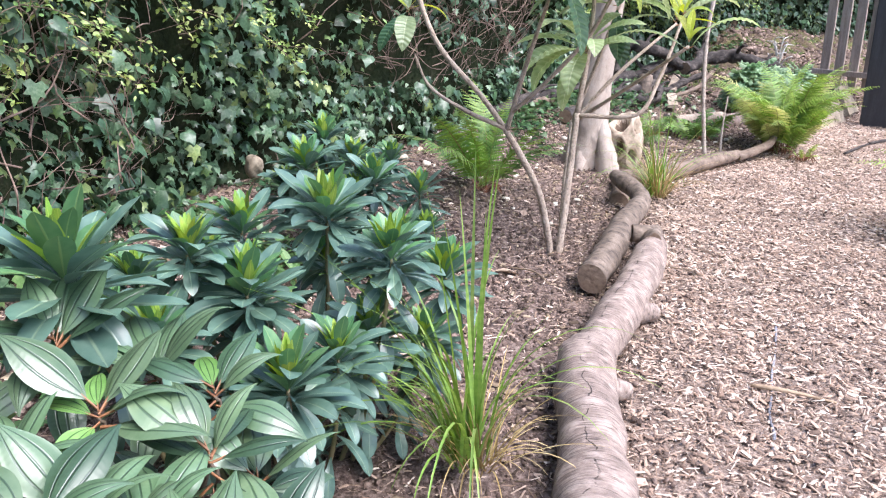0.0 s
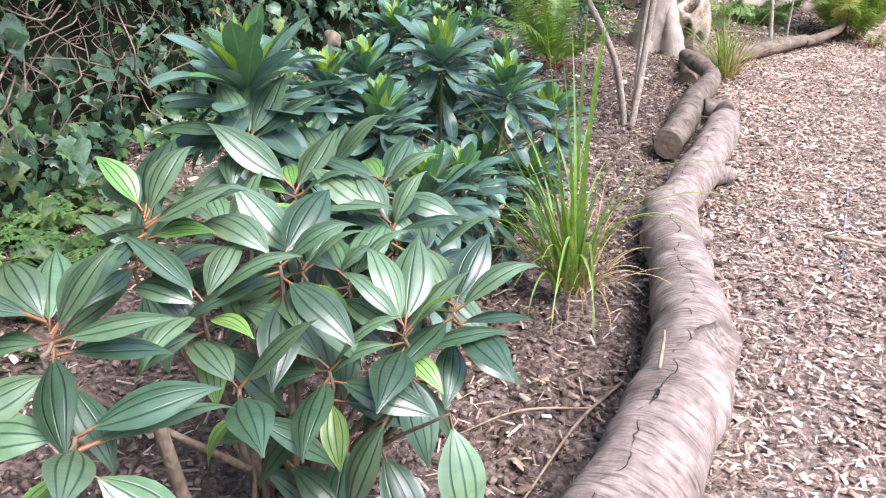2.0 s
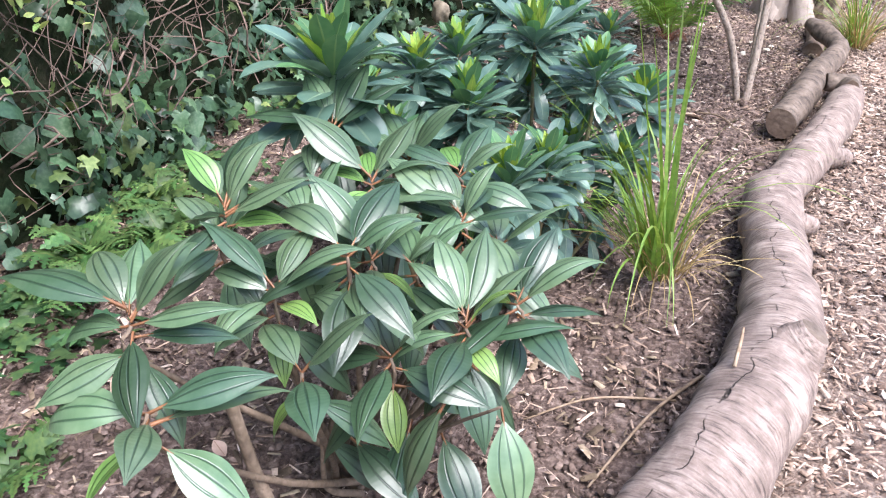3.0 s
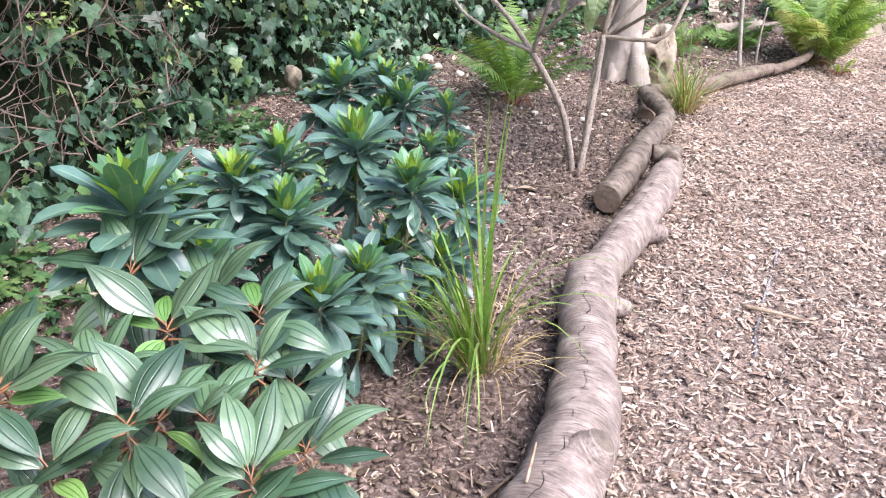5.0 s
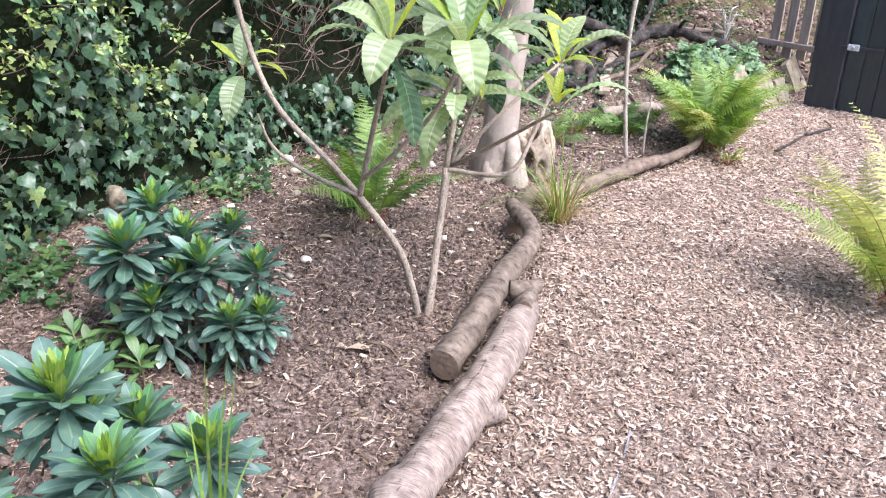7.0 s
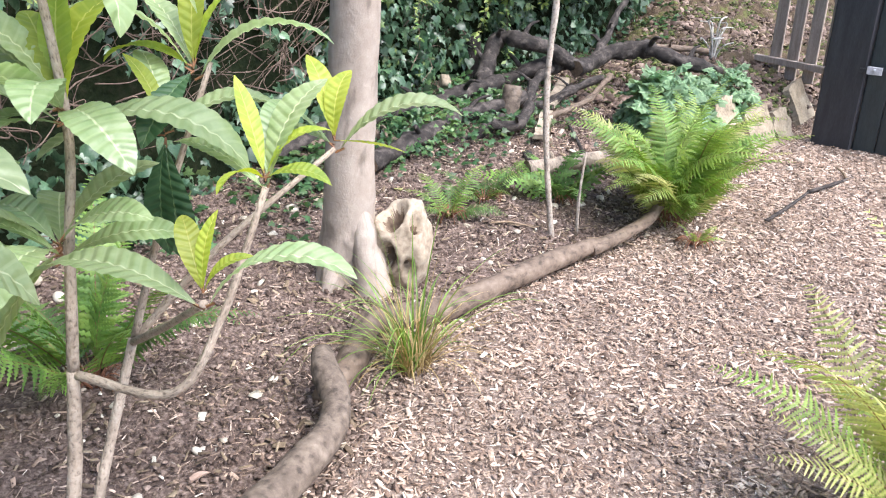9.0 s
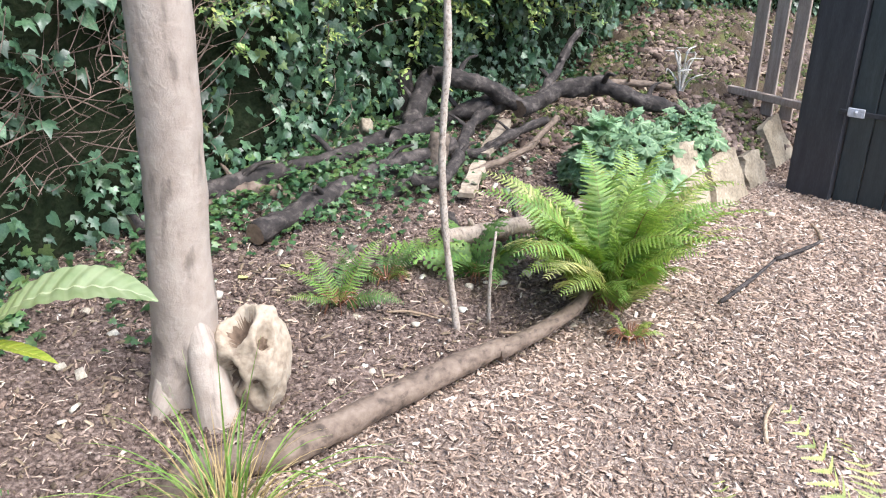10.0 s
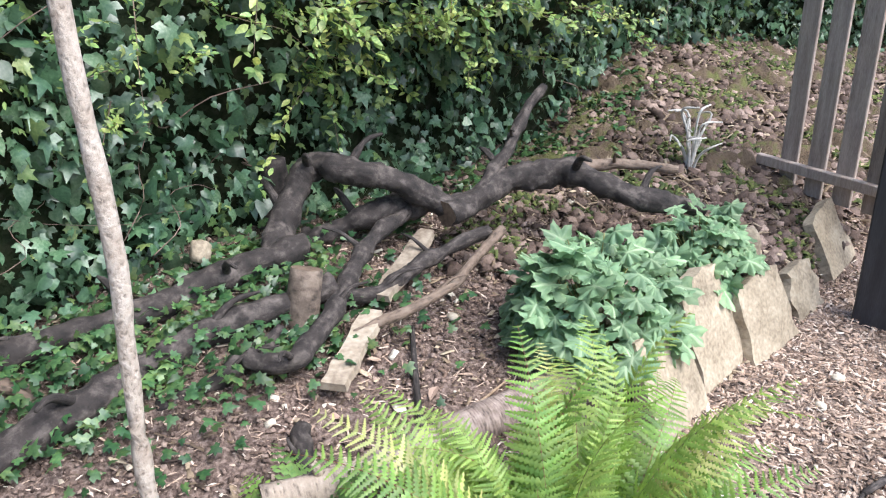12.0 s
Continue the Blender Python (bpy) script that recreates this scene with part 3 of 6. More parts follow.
part("side_stub", tube(bmesh.new(), [(2.0, 6.64, 0.17, 0.018), (1.99, 6.63, 0.22, 0.014), (1.98, 6.63, 0.24, 0.01)], 8, 3, 0.1, 9, 2, 1), [STEM_SKIN, HEART], short)
edge_log = thing("edging_log", (2.5, 7.08, 0.05), "smooth pale log edging the planted corner", "log")
part("limb", tube(bmesh.new(), [(2.1, 6.8, 0.06, 0.06), (2.4, 7.02, 0.07, 0.062), (2.86, 7.33, 0.09, 0.065)], 18, 6, 0.07, 8, 3, 1), [LOG_SKIN, HEART], edge_log)


def plank(bm, a, b, width, thick, seed):
    a, b = Vector(a), Vector(b)
    d = (b - a).normalized()
    side = d.cross(Vector((0, 0, 1))).normalized()
    up = side.cross(d)
    rings = []
    for i in range(9):
        c = a.lerp(b, i / 8)
        k = 0.8 + 0.35 * noise.noise(Vector((i * 0.7, seed, 0)))
        rings.append([bm.verts.new(c + side * width * x * k + up * thick * z) for x, z in ((-0.5, -0.5), (0.5, -0.5), (0.46, 0.45 + 0.2 * noise.noise(Vector((i, seed, 3)))), (-0.42, 0.5))])
    for p, q in zip(rings, rings[1:]):
        for k in range(4):
            bm.faces.new((p[k], q[k], q[(k + 1) % 4], p[(k + 1) % 4]))
    bm.faces.new(rings[0])
    bm.faces.new(rings[-1][::-1])
    return bm


for a, b, w in (((1.97, 7.06, 0.2), (2.06, 7.48, 0.25), 0.115), ((2.08, 7.56, 0.27), (2.24, 8.0, 0.36), 0.1)):
    wood = thing("split_wood", a, "pale splintered piece of split wood", "wood", "split wood pieces")
    part("splinter_board", plank(bmesh.new(), a, b, w, 0.03, a[0]), CUT_WOOD, wood, smooth=False)
# ---- ivy hedge ----
IVY_SHAPE = [(0, 0.3, 0.06), (0, 0, 0), (0.2, -0.15, -0.02), (0.5, 0.05, -0.06), (0.3, 0.25, 0.02), (0.42, 0.5, -0.05), (0.17, 0.5, 0.02), (0, 1, -0.1), (-0.17, 0.5, 0.02), (-0.42, 0.5, -0.05), (-0.3, 0.25, 0.02), (-0.5, 0.05, -0.06), (-0.2, -0.15, -0.02)]
IVY_FACES = [(0, k, k % 12 + 1) for k in range(1, 13)]
OVAL_SHAPE = [(0, 0, 0), (0.2, 0.25, 0.04), (0.24, 0.5, 0.05), (0.13, 0.82, 0), (0, 1, -0.06), (-0.13, 0.82, 0), (-0.24, 0.5, 0.05), (-0.2, 0.25, 0.04), (0, 0.5, -0.01)]
OVAL_FACES = [(8, k, (k + 1) % 8) for k in range(8)]
HEART_SHAPE = [(0, 0.35, 0.05), (0, 0, 0), (0.28, -0.08, -0.02), (0.46, 0.16, -0.05), (0.4, 0.42, -0.02), (0.2, 0.72, 0), (0, 1, -0.1), (-0.2, 0.72, 0), (-0.4, 0.42, -0.02), (-0.46, 0.16, -0.05), (-0.28, -0.08, -0.02)]
HEART_FACES = [(0, k, k % 10 + 1) for k in range(1, 11)]
rs = np.random.RandomState(7)
hedge_line = np.array(spline([(x, y, 0) for x, y in HEDGE], 16))
hedge_dir = unit(np.gradient(hedge_line, axis=0))
hedge_out = np.stack([hedge_dir[:, 1], -hedge_dir[:, 0], np.zeros(len(hedge_dir))], -1)
hedge_len = np.concatenate([[0], np.cumsum(np.linalg.norm(np.diff(hedge_line, axis=0), axis=1))])
hedge_ground = ground_height(hedge_line[:, 0], hedge_line[:, 1])


def bulge(s, h):
    """How far the hedge's face stands out at a run s and a height h."""
    return 0.13 * noise.noise(Vector((s * 0.9, h * 1.3, 1))) + 0.09 * noise.noise(Vector((s * 2.6, h * 2.6, 5))) + 0.05 * noise.noise(Vector((s * 6, h * 6, 9))) + 0.14 * max(0.0, min(1.0, (h - 0.55) / 0.6)) + 0.3 * max(0.0, min(1.0, (s - 12.2) / 0.8)) * max(0.0, min(1.0, (h - 0.55) / 0.3))


def on_hedge(s, h, off):
    i = np.interp(s, hedge_len, np.arange(len(hedge_len)))
    k = int(min(i, len(hedge_len) - 2))
    f = i - k
    p = hedge_line[k] * (1 - f) + hedge_line[k + 1] * f
    o = hedge_out[k] * (1 - f) + hedge_out[k + 1] * f
    z = hedge_ground[k] * (1 - f) + hedge_ground[k + 1] * f
    q = p + o * off
    return np.array([q[0], q[1], z + h]), o


hedge = thing("ivy_hedge", (-0.25, 5.5, 0.1), "tall dense hedge overgrown with dark green ivy", "hedge")
# dark sheet behind the leaves, added to stand for the shade inside the hedge
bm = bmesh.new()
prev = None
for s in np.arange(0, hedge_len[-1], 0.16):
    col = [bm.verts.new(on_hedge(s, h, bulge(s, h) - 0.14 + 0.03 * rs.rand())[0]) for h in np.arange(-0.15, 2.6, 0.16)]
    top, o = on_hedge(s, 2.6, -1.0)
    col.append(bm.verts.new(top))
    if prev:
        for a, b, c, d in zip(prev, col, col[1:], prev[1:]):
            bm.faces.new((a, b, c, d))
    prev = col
part("inner_growth", bm, HEDGE_SHADE, hedge)


def twig_zone(s, h):
    """Bare woody patch low on the hedge."""
    y = np.interp(s, hedge_len, hedge_line[:, 1])
    return (1.2 < y < 3.6 and 0.25 < h < 0.85) or (5.2 < y < 7.0 and 0.45 < h < 1.05)


pos, nor, tip, siz, pale = [], [], [], [], []
while len(pos) < 30000:
    s, h = rs.rand() * (hedge_len[-1] - 0.2), rs.rand() ** 1.1 * 2.25 - 0.03
    dens = 0.62 + 0.9 * noise.noise(Vector((s * 1.8, h * 1.8, 3))) + 0.5 * noise.noise(Vector((s * 5, h * 5, 8)))
    if 8.6 < s < 10.6 and h < 1.15:
        dens -= 0.12
    if twig_zone(s, h):
        dens -= 0.3 if s < 7 else 0.48
    if rs.rand() > dens:
        continue
    p, o = on_hedge(s, h, bulge(s, h) - 0.09 + 0.13 * rs.rand())
    pos.append(p)
    nor.append(o + np.array([0, 0, 0.3]) + rs.randn(3) * 0.6)
    tip.append(np.array([0, 0, -1.0]) + o * 0.25 + rs.randn(3) * 0.45)
    siz.append(0.026 + 0.068 * rs.rand() ** 1.5)
    pale.append(rs.rand() < (0.1 if s < 8.5 else 0.02 if s < 10.6 else 0.07) + 0.22 * max(0, noise.noise(Vector((s * 1.3, h * 2, 20)))))
pos, nor, tip, siz, pale = map(np.array, (pos, nor, tip, siz, pale))
entire = rs.rand(len(pos)) < 0.35
for nm, sel, mat, shape, faces in (("ivy_leaves", ~pale & ~entire, IVY, IVY_SHAPE, IVY_FACES), ("entire_ivy_leaves", ~pale & entire, IVY, HEART_SHAPE, HEART_FACES), ("young_ivy_leaves", pale, IVY_LIGHT, IVY_SHAPE, IVY_FACES)):
    f = frames_of(nor[sel], tip[sel], siz[sel])
    f[:, :, 0] *= (0.75 + 0.5 * rs.rand(sel.sum()))[:, None]
    f[:, :, 2] *= (0.3 + 2.2 * rs.rand(sel.sum()))[:, None]
    scatter(nm, shape, faces, pos[sel], f, mat, hedge, smooth=True)

# woody stems in and over the hedge
bm = bmesh.new()
for i in range(380):
    s = rs.rand() * (hedge_len[-1] - 1.2) + 0.3
    h = rs.rand() * 0.9
    if i < 310:
        for _ in range(40):
            if twig_zone(s, h + 0.1):
                break
            s, h = rs.rand() * 12 + 2, rs.rand() * 0.9
    rows, r = [], 0.0012 + 0.0036 * rs.rand() ** 2
    ds, dh = rs.randn() * 0.09, 0.02 + rs.rand() * 0.09
    for k in range(5):
        p, _ = on_hedge(s, h, bulge(s, h) - 0.04 + 0.11 * rs.rand())
        rows.append((*p, r * (1 - 0.14 * k)))
        s, h = min(max(0, s + ds + rs.randn() * 0.06), hedge_len[-1] - 0.2), h + dh + rs.randn() * 0.06
    tube(bm, rows, 5, 3, 0.05, 9, i)
TANGLE = material("tangled_stem_bark", [(0.07, 0.045, 0.035), (0.16, 0.11, 0.085), (0.29, 0.21, 0.165)], 9, 70, 0.8, 0.4, 0.004)
part("stem_tangle", bm, TANGLE, hedge, "bare tangled brown stems")["kind"] = "stuff"

# sprays of small yellow-green leaves that hang out of the hedge
pos, nor, tip, siz = [], [], [], []
bm = bmesh.new()
for i in range(260):
    if i >= 215:
        s, h = 11.9 + rs.rand() * 1.7, 0.6 + rs.rand() * 0.9
    elif i < 150:
        s, h = 3.8 + rs.rand() ** 1.6 * 5.0, 0.7 + rs.rand() * 0.75
    else:
        s, h = 10.4 + rs.rand() * 3.6, 0.65 + rs.rand() * 1.05
    p, o = on_hedge(s, h, bulge(s, h) + 0.03)
    d = unit(o * 0.6 + rs.randn(3) * 0.7 + np.array([0, 0, 0.1]))
    length = 0.12 + 0.25 * rs.rand() + (0.14 if i >= 215 else 0)
    rows = []
    for k in range(14):
        f = k / 13
        q = p + d * length * f + np.array([0, 0, -0.25 * length * f * f]) + rs.randn(3) * 0.006
        if k % 4 == 0:
            rows.append((*q, 0.002 * (1.3 - f)))
        for _ in range(3 if i >= 150 else 2):
            pos.append(q + rs.randn(3) * 0.012)
            nor.append(np.array([0, 0, 0.7]) + o * 0.5 + rs.randn(3) * 0.5)
            tip.append(d + rs.randn(3) * 0.9)
            siz.append((0.018 + 0.02 * rs.rand()) * (1.6 if i >= 215 else 1))
    tube(bm, rows, 4, 2, 0.0)
part("spray_growth", bm, BARK_BROWN, hedge)["kind"] = "stuff"
pos, nor, tip, siz = map(np.array, (pos, nor, tip, siz))
SPRAY = material("yellow_green_spray_leaf", [(0.10, 0.175, 0.05), (0.22, 0.31, 0.09), (0.44, 0.48, 0.17)], 6, 90, 0.45, 0.2, 0.002, 0.22, trans=0.25, island=0.03)
scatter("spray_leaves", OVAL_SHAPE, OVAL_FACES, pos, frames_of(nor, tip, siz), SPRAY, hedge, "small yellow-green leaves", smooth=True)

# ivy creeping on the soil along the hedge foot
pos, nor, tip, siz = [], [], [], []
while len(pos) < 3400:
    s = rs.rand() * 13.5 + 1.5
    off = 0.05 + abs(rs.randn()) * 0.28
    p, o = on_hedge(s, 0, off)
    if noise.noise(Vector((p[0] * 2.2, p[1] * 2.2, 4))) + 0.25 - off * 0.5 < rs.rand() * 0.4:
        continue
    pos.append([p[0], p[1], gh(p[0], p[1]) + 0.015 + 0.05 * rs.rand()])
    nor.append(np.array([0, 0, 1.0]) + rs.randn(3) * 0.4)
    tip.append(rs.randn(3))
    siz.append(0.028 + 0.035 * rs.rand())
for _ in range(1500):
    t = rs.rand()
    x, y = 0.9 + 1.0 * t + rs.randn() * 0.24, 6.75 + 0.95 * t + rs.randn() * 0.2
    pos.append([x, y, gh(x, y) + 0.02 + 0.08 * rs.rand()])
    nor.append(np.array([0, -0.3, 1.0]) + rs.randn(3) * 0.4)
    tip.append(rs.randn(3))
    siz.append(0.025 + 0.03 * rs.rand())
pos, nor, tip, siz = map(np.array, (pos, nor, tip, siz))
scatter("creeping_ivy", IVY_SHAPE, IVY_FACES, pos, frames_of(nor, tip, siz), material("creeping_ivy_leaf", [(0.02, 0.05, 0.02), (0.05, 0.11, 0.04), (0.13, 0.2, 0.06)], 4, 60, 0.4, 0.3, 0.003, 0.2, trans=0.15, island=0.03), None, "green ivy creeping over soil at the hedge foot", "ivy", smooth=True)
# ---- leaves ----
def leaf_material(name, blade, light, vein, kind, rough=0.4, trans=0.15, spec=0.5, cross=20.0):
    """A leaf blade with its veins drawn from UV: u runs to the tip, v across."""
    m = bpy.data.materials.new(name)
    m.use_nodes = True
    n, l = m.node_tree.nodes, m.node_tree.links
    b = n["Principled BSDF"]

    def math_node(op, a, c=None, e=None):
        x = n.new("ShaderNodeMath")
        x.operation = op
        for i, v in enumerate((a, c, e)):
            if v is None:
                continue
            if isinstance(v, (int, float)):
                x.inputs[i].default_value = v
            else:
                l.new(v, x.inputs[i])
        return x.outputs[0]

    def step(v, lo, hi):
        r = n.new("ShaderNodeMapRange")
        r.interpolation_type = "SMOOTHSTEP"
        r.inputs["From Min"].default_value, r.inputs["From Max"].default_value = lo, hi
        r.inputs["To Min"].default_value, r.inputs["To Max"].default_value = 1, 0
        l.new(v, r.inputs["Value"])
        return r.outputs[0]

    def mix(f, a, c):
        x = n.new("ShaderNodeMix")
        x.data_type = "RGBA"
        l.new(f, x.inputs["Factor"])
        for i, v in ((6, a), (7, c)):
            if isinstance(v, tuple):
                x.inputs[i].default_value = (*v, 1)
            else:
                l.new(v, x.inputs[i])
        return x.outputs[2]

    tc = n.new("ShaderNodeTexCoord")
    sp = n.new("ShaderNodeSeparateXYZ")
    l.new(tc.outputs["UV"], sp.inputs[0])
    u, v = sp.outputs["X"], sp.outputs["Y"]
    a = math_node("ABSOLUTE", math_node("MULTIPLY_ADD", v, 2.0, -1.0))
    tn = n.new("ShaderNodeTexNoise")
    tn.inputs["Scale"].default_value, tn.inputs["Detail"].default_value = 30, 5
    l.new(tc.outputs["Object"], tn.inputs["Vector"])
    blot = n.new("ShaderNodeMapRange")
    blot.inputs["From Min"].default_value, blot.inputs["From Max"].default_value = 0.35, 0.7
    l.new(tn.outputs["Fac"], blot.inputs["Value"])
    col = mix(blot.outputs[0], blade, light)
    if kind == "triple":
        veins = math_node("MAXIMUM", step(a, 0.015, 0.075), step(math_node("ABSOLUTE", math_node("SUBTRACT", a, 0.5)), 0.015, 0.075))
        wave = math_node("SINE", math_node("MULTIPLY_ADD", u, 110.0, math_node("MULTIPLY", a, 6.0)))
        height = math_node("MULTIPLY_ADD", wave, 0.045, math_node("MULTIPLY", veins, -1.0))
    elif kind == "ribbed":
        wave = math_node("SINE", math_node("MULTIPLY_ADD", u, cross * 6.283, math_node("MULTIPLY", a, -5.0)))
        rib = step(wave, -0.98, -0.55)
        veins = math_node("MAXIMUM", step(a, 0.02, 0.07), math_node("MULTIPLY", rib, 0.2))
        height = math_node("MULTIPLY_ADD", wave, 0.4, math_node("MULTIPLY", veins, -0.4))
    else:
        veins = step(a, 0.03, 0.12)
        height = math_node("MULTIPLY_ADD", tn.outputs["Fac"], 0.4, math_node("MULTIPLY", veins, -0.6))
    col = mix(veins, col, vein)
    info = n.new("ShaderNodeObjectInfo")
    hs = n.new("ShaderNodeHueSaturation")
    mr = n.new("ShaderNodeMapRange")
    mr.inputs["To Min"].default_value, mr.inputs["To Max"].default_value = 0.72, 1.3
    l.new(info.outputs["Random"], mr.inputs["Value"])
    l.new(mr.outputs[0], hs.inputs["Value"])
    mh = n.new("ShaderNodeMapRange")
    mh.inputs["To Min"].default_value, mh.inputs["To Max"].default_value = 0.485, 0.515
    l.new(math_node("FRACT", math_node("MULTIPLY", info.outputs["Random"], 7.3)), mh.inputs["Value"])
    l.new(mh.outputs[0], hs.inputs["Hue"])
    l.new(col, hs.inputs["Color"])
    l.new(hs.outputs[0], b.inputs["Base Color"])
    b.inputs["Roughness"].default_value, b.inputs["Specular IOR Level"].default_value = rough, spec
    bp = n.new("ShaderNodeBump")
    bp.inputs["Strength"].default_value, bp.inputs["Distance"].default_value = 0.5, 0.002
    l.new(height, bp.inputs["Height"])
    l.new(bp.outputs[0], b.inputs["Normal"])
    tr = n.new("ShaderNodeBsdfTranslucent")
    br = n.new("ShaderNodeHueSaturation")
    br.inputs["Hue"].default_value, br.inputs["Saturation"].default_value, br.inputs["Value"].default_value = 0.48, 1.2, 1.8
    l.new(hs.outputs[0], br.inputs["Color"])
    l.new(br.outputs[0], tr.inputs["Color"])
    ms = n.new("ShaderNodeMixShader")
    ms.inputs[0].default_value = trans
    l.new(b.outputs[0], ms.inputs[1])
    l.new(tr.outputs[0], ms.inputs[2])
    l.new(ms.outputs[0], n["Material Output"].inputs["Surface"])
    return m


def leaf_mesh(name, length, width, bend, mat, widest=0.45, nu=14, nv=6, fold=0.15, grooves=0.0, ribs=0, teeth=0, twist=0.0, petiole=0.0, start=0.0, blunt=0.8):
    """A leaf from the origin along +y, face up, that bends down by so many degrees towards its tip."""
    bm = bmesh.new()
    uv = bm.loops.layers.uv.verify()
    rows, y, z = [], petiole, 0.0
    for i in range(nu + 1):
        u = i / nu
        a = radians(start - bend * u ** 1.3)
        if i:
            y += math.cos(a) * length / nu
            z += math.sin(a) * length / nu
        k = math.log(0.5) / math.log(widest)
        w = width / 2 * max(0.0, math.sin(math.pi * min(1, u) ** k)) ** blunt
        w = max(w, 0.0015)
        if teeth and 0.12 < u < 0.97:
            w *= 1 + 0.05 * (u * max(1, ribs) * 2 % 1 - 0.5)
        row = []
        for j in range(nv + 1):
            v = j / nv * 2 - 1
            h = fold * abs(v) * w - 0.10 * w * v * v
            if grooves:
                h += grooves * w * (math.cos(v * math.pi * 4) * 0.5)
            if ribs:
                h += 0.05 * w * math.sin(u * ribs * 6.283 - abs(v) * 5) * (1 - 0.3 * abs(v))
            tw = twist * u
            row.append(bm.verts.new((v * w * math.cos(tw) - h * math.sin(a) * 0, y - h * math.sin(a), z + h * math.cos(a) + v * w * math.sin(tw))))
        rows.append(row)
    for i in range(nu):
        for j in range(nv):
            f = bm.faces.new((rows[i][j], rows[i][j + 1], rows[i + 1][j + 1], rows[i + 1][j]))
            for loop, (p, q) in zip(f.loops, ((i, j), (i, j + 1), (i + 1, j + 1), (i + 1, j))):
                loop[uv].uv = (p / nu, q / nv)
    if petiole:
        r = 0.0022
        ends = [[bm.verts.new((r * x, yy, r * zz)) for x, zz in ((-1, -1), (1, -1), (0, 1))] for yy in (0, petiole + 0.01)]
        for k in range(3):
            bm.faces.new((ends[0][k], ends[0][(k + 1) % 3], ends[1][(k + 1) % 3], ends[1][k])).material_index = 1
    return finish(name, bm, mat)


def place_leaf(mesh, parent, base, az, el, roll=0.0, size=1.0, name="leaf"):
    ob = part(name, mesh, None, parent)
    ob.matrix_basis = Matrix.Translation(base) @ Matrix.Rotation(az, 4, "Z") @ Matrix.Rotation(el, 4, "X") @ Matrix.Rotation(roll, 4, "Y") @ Matrix.Scale(size, 4)
    return ob


PETIOLE = material("reddish_leaf_stalk", [(0.16, 0.06, 0.03), (0.25, 0.12, 0.055), (0.28, 0.18, 0.07)], 20, 80, 0.5, 0.2, 0.002)
TAU = 2 * math.pi
rng = random.Random(11)

# ---- evergreen shrub with three-veined leaves ----
VIB = leaf_material("three_veined_leaf", (0.09, 0.16, 0.08), (0.145, 0.22, 0.12), (0.036, 0.074, 0.038), "triple", 0.35, 0.12, 0.9)
# darker copy of the same leaf, with shade put into its colour
VIB_SHADED = leaf_material("shaded_three_veined_leaf", (0.035, 0.075, 0.038), (0.06, 0.11, 0.06), (0.018, 0.04, 0.022), "triple", 0.36, 0.08, 0.8)
VIB_YOUNG = leaf_material("young_three_veined_leaf", (0.13, 0.25, 0.06), (0.2, 0.33, 0.10), (0.05, 0.11, 0.03), "triple", 0.34, 0.2, 0.6)
vib_meshes = [leaf_mesh("broad_leaf", 0.158, w * 1.14, bend, [m, PETIOLE], 0.44, 16, 8, -0.16, 0.05, 0, 0, tw, 0.02, st, 1.12) for w, bend, tw, st, m in ((0.06, 55, 0.2, 15, VIB), (0.054, 75, -0.2, 24, VIB), (0.064, 38, 0.1, 8, VIB), (0.056, 95, 0.25, 30, VIB), (0.058, 50, -0.1, 8, VIB_SHADED))]
vib_young = leaf_mesh("young_broad_leaf", 0.105, 0.044, 50, [VIB_YOUNG, PETIOLE], 0.42, 14, 8, 0.25, 0.10, 0, 0, 0.1, 0.015, 10, 1.1)
shrub = thing("evergreen_shrub", (-0.5, 0.95, 0.12), "evergreen shrub with glossy three-veined green leaves", "shrub")
# each shoot: its end, then how many leaves stand up and how many hang out
VIB_NODES = [(-0.56, 0.515, 0.575, 1, 5), (-0.605, 0.585, 0.645, 6, 5), (-0.45, 0.70, 0.51, 1, 4), (-0.42, 0.95, 0.55, 4, 6), (-0.26, 0.90, 0.47, 5, 9), (-0.19, 0.98, 0.47, 4, 7), (-0.43, 0.87, 0.60, 3, 6), (-0.36, 1.0, 0.50, 4, 6), (-0.575, 1.25, 0.655, 5, 6), (-0.47, 1.14, 0.60, 4, 6), (-0.30, 1.10, 0.55, 5, 6),
             (-0.61, 0.86, 0.66, 6, 5), (-0.48, 0.8, 0.34, 0, 2), (-0.56, 1.04, 0.56, 4, 6), (-0.36, 0.82, 0.46, 2, 6), (-0.44, 1.29, 0.59, 5, 6), (-0.70, 1.0, 0.54, 3, 5), (-0.52, 0.80, 0.57, 3, 6), (-0.33, 1.24, 0.58, 4, 6), (-0.24, 1.12, 0.50, 3, 5)]


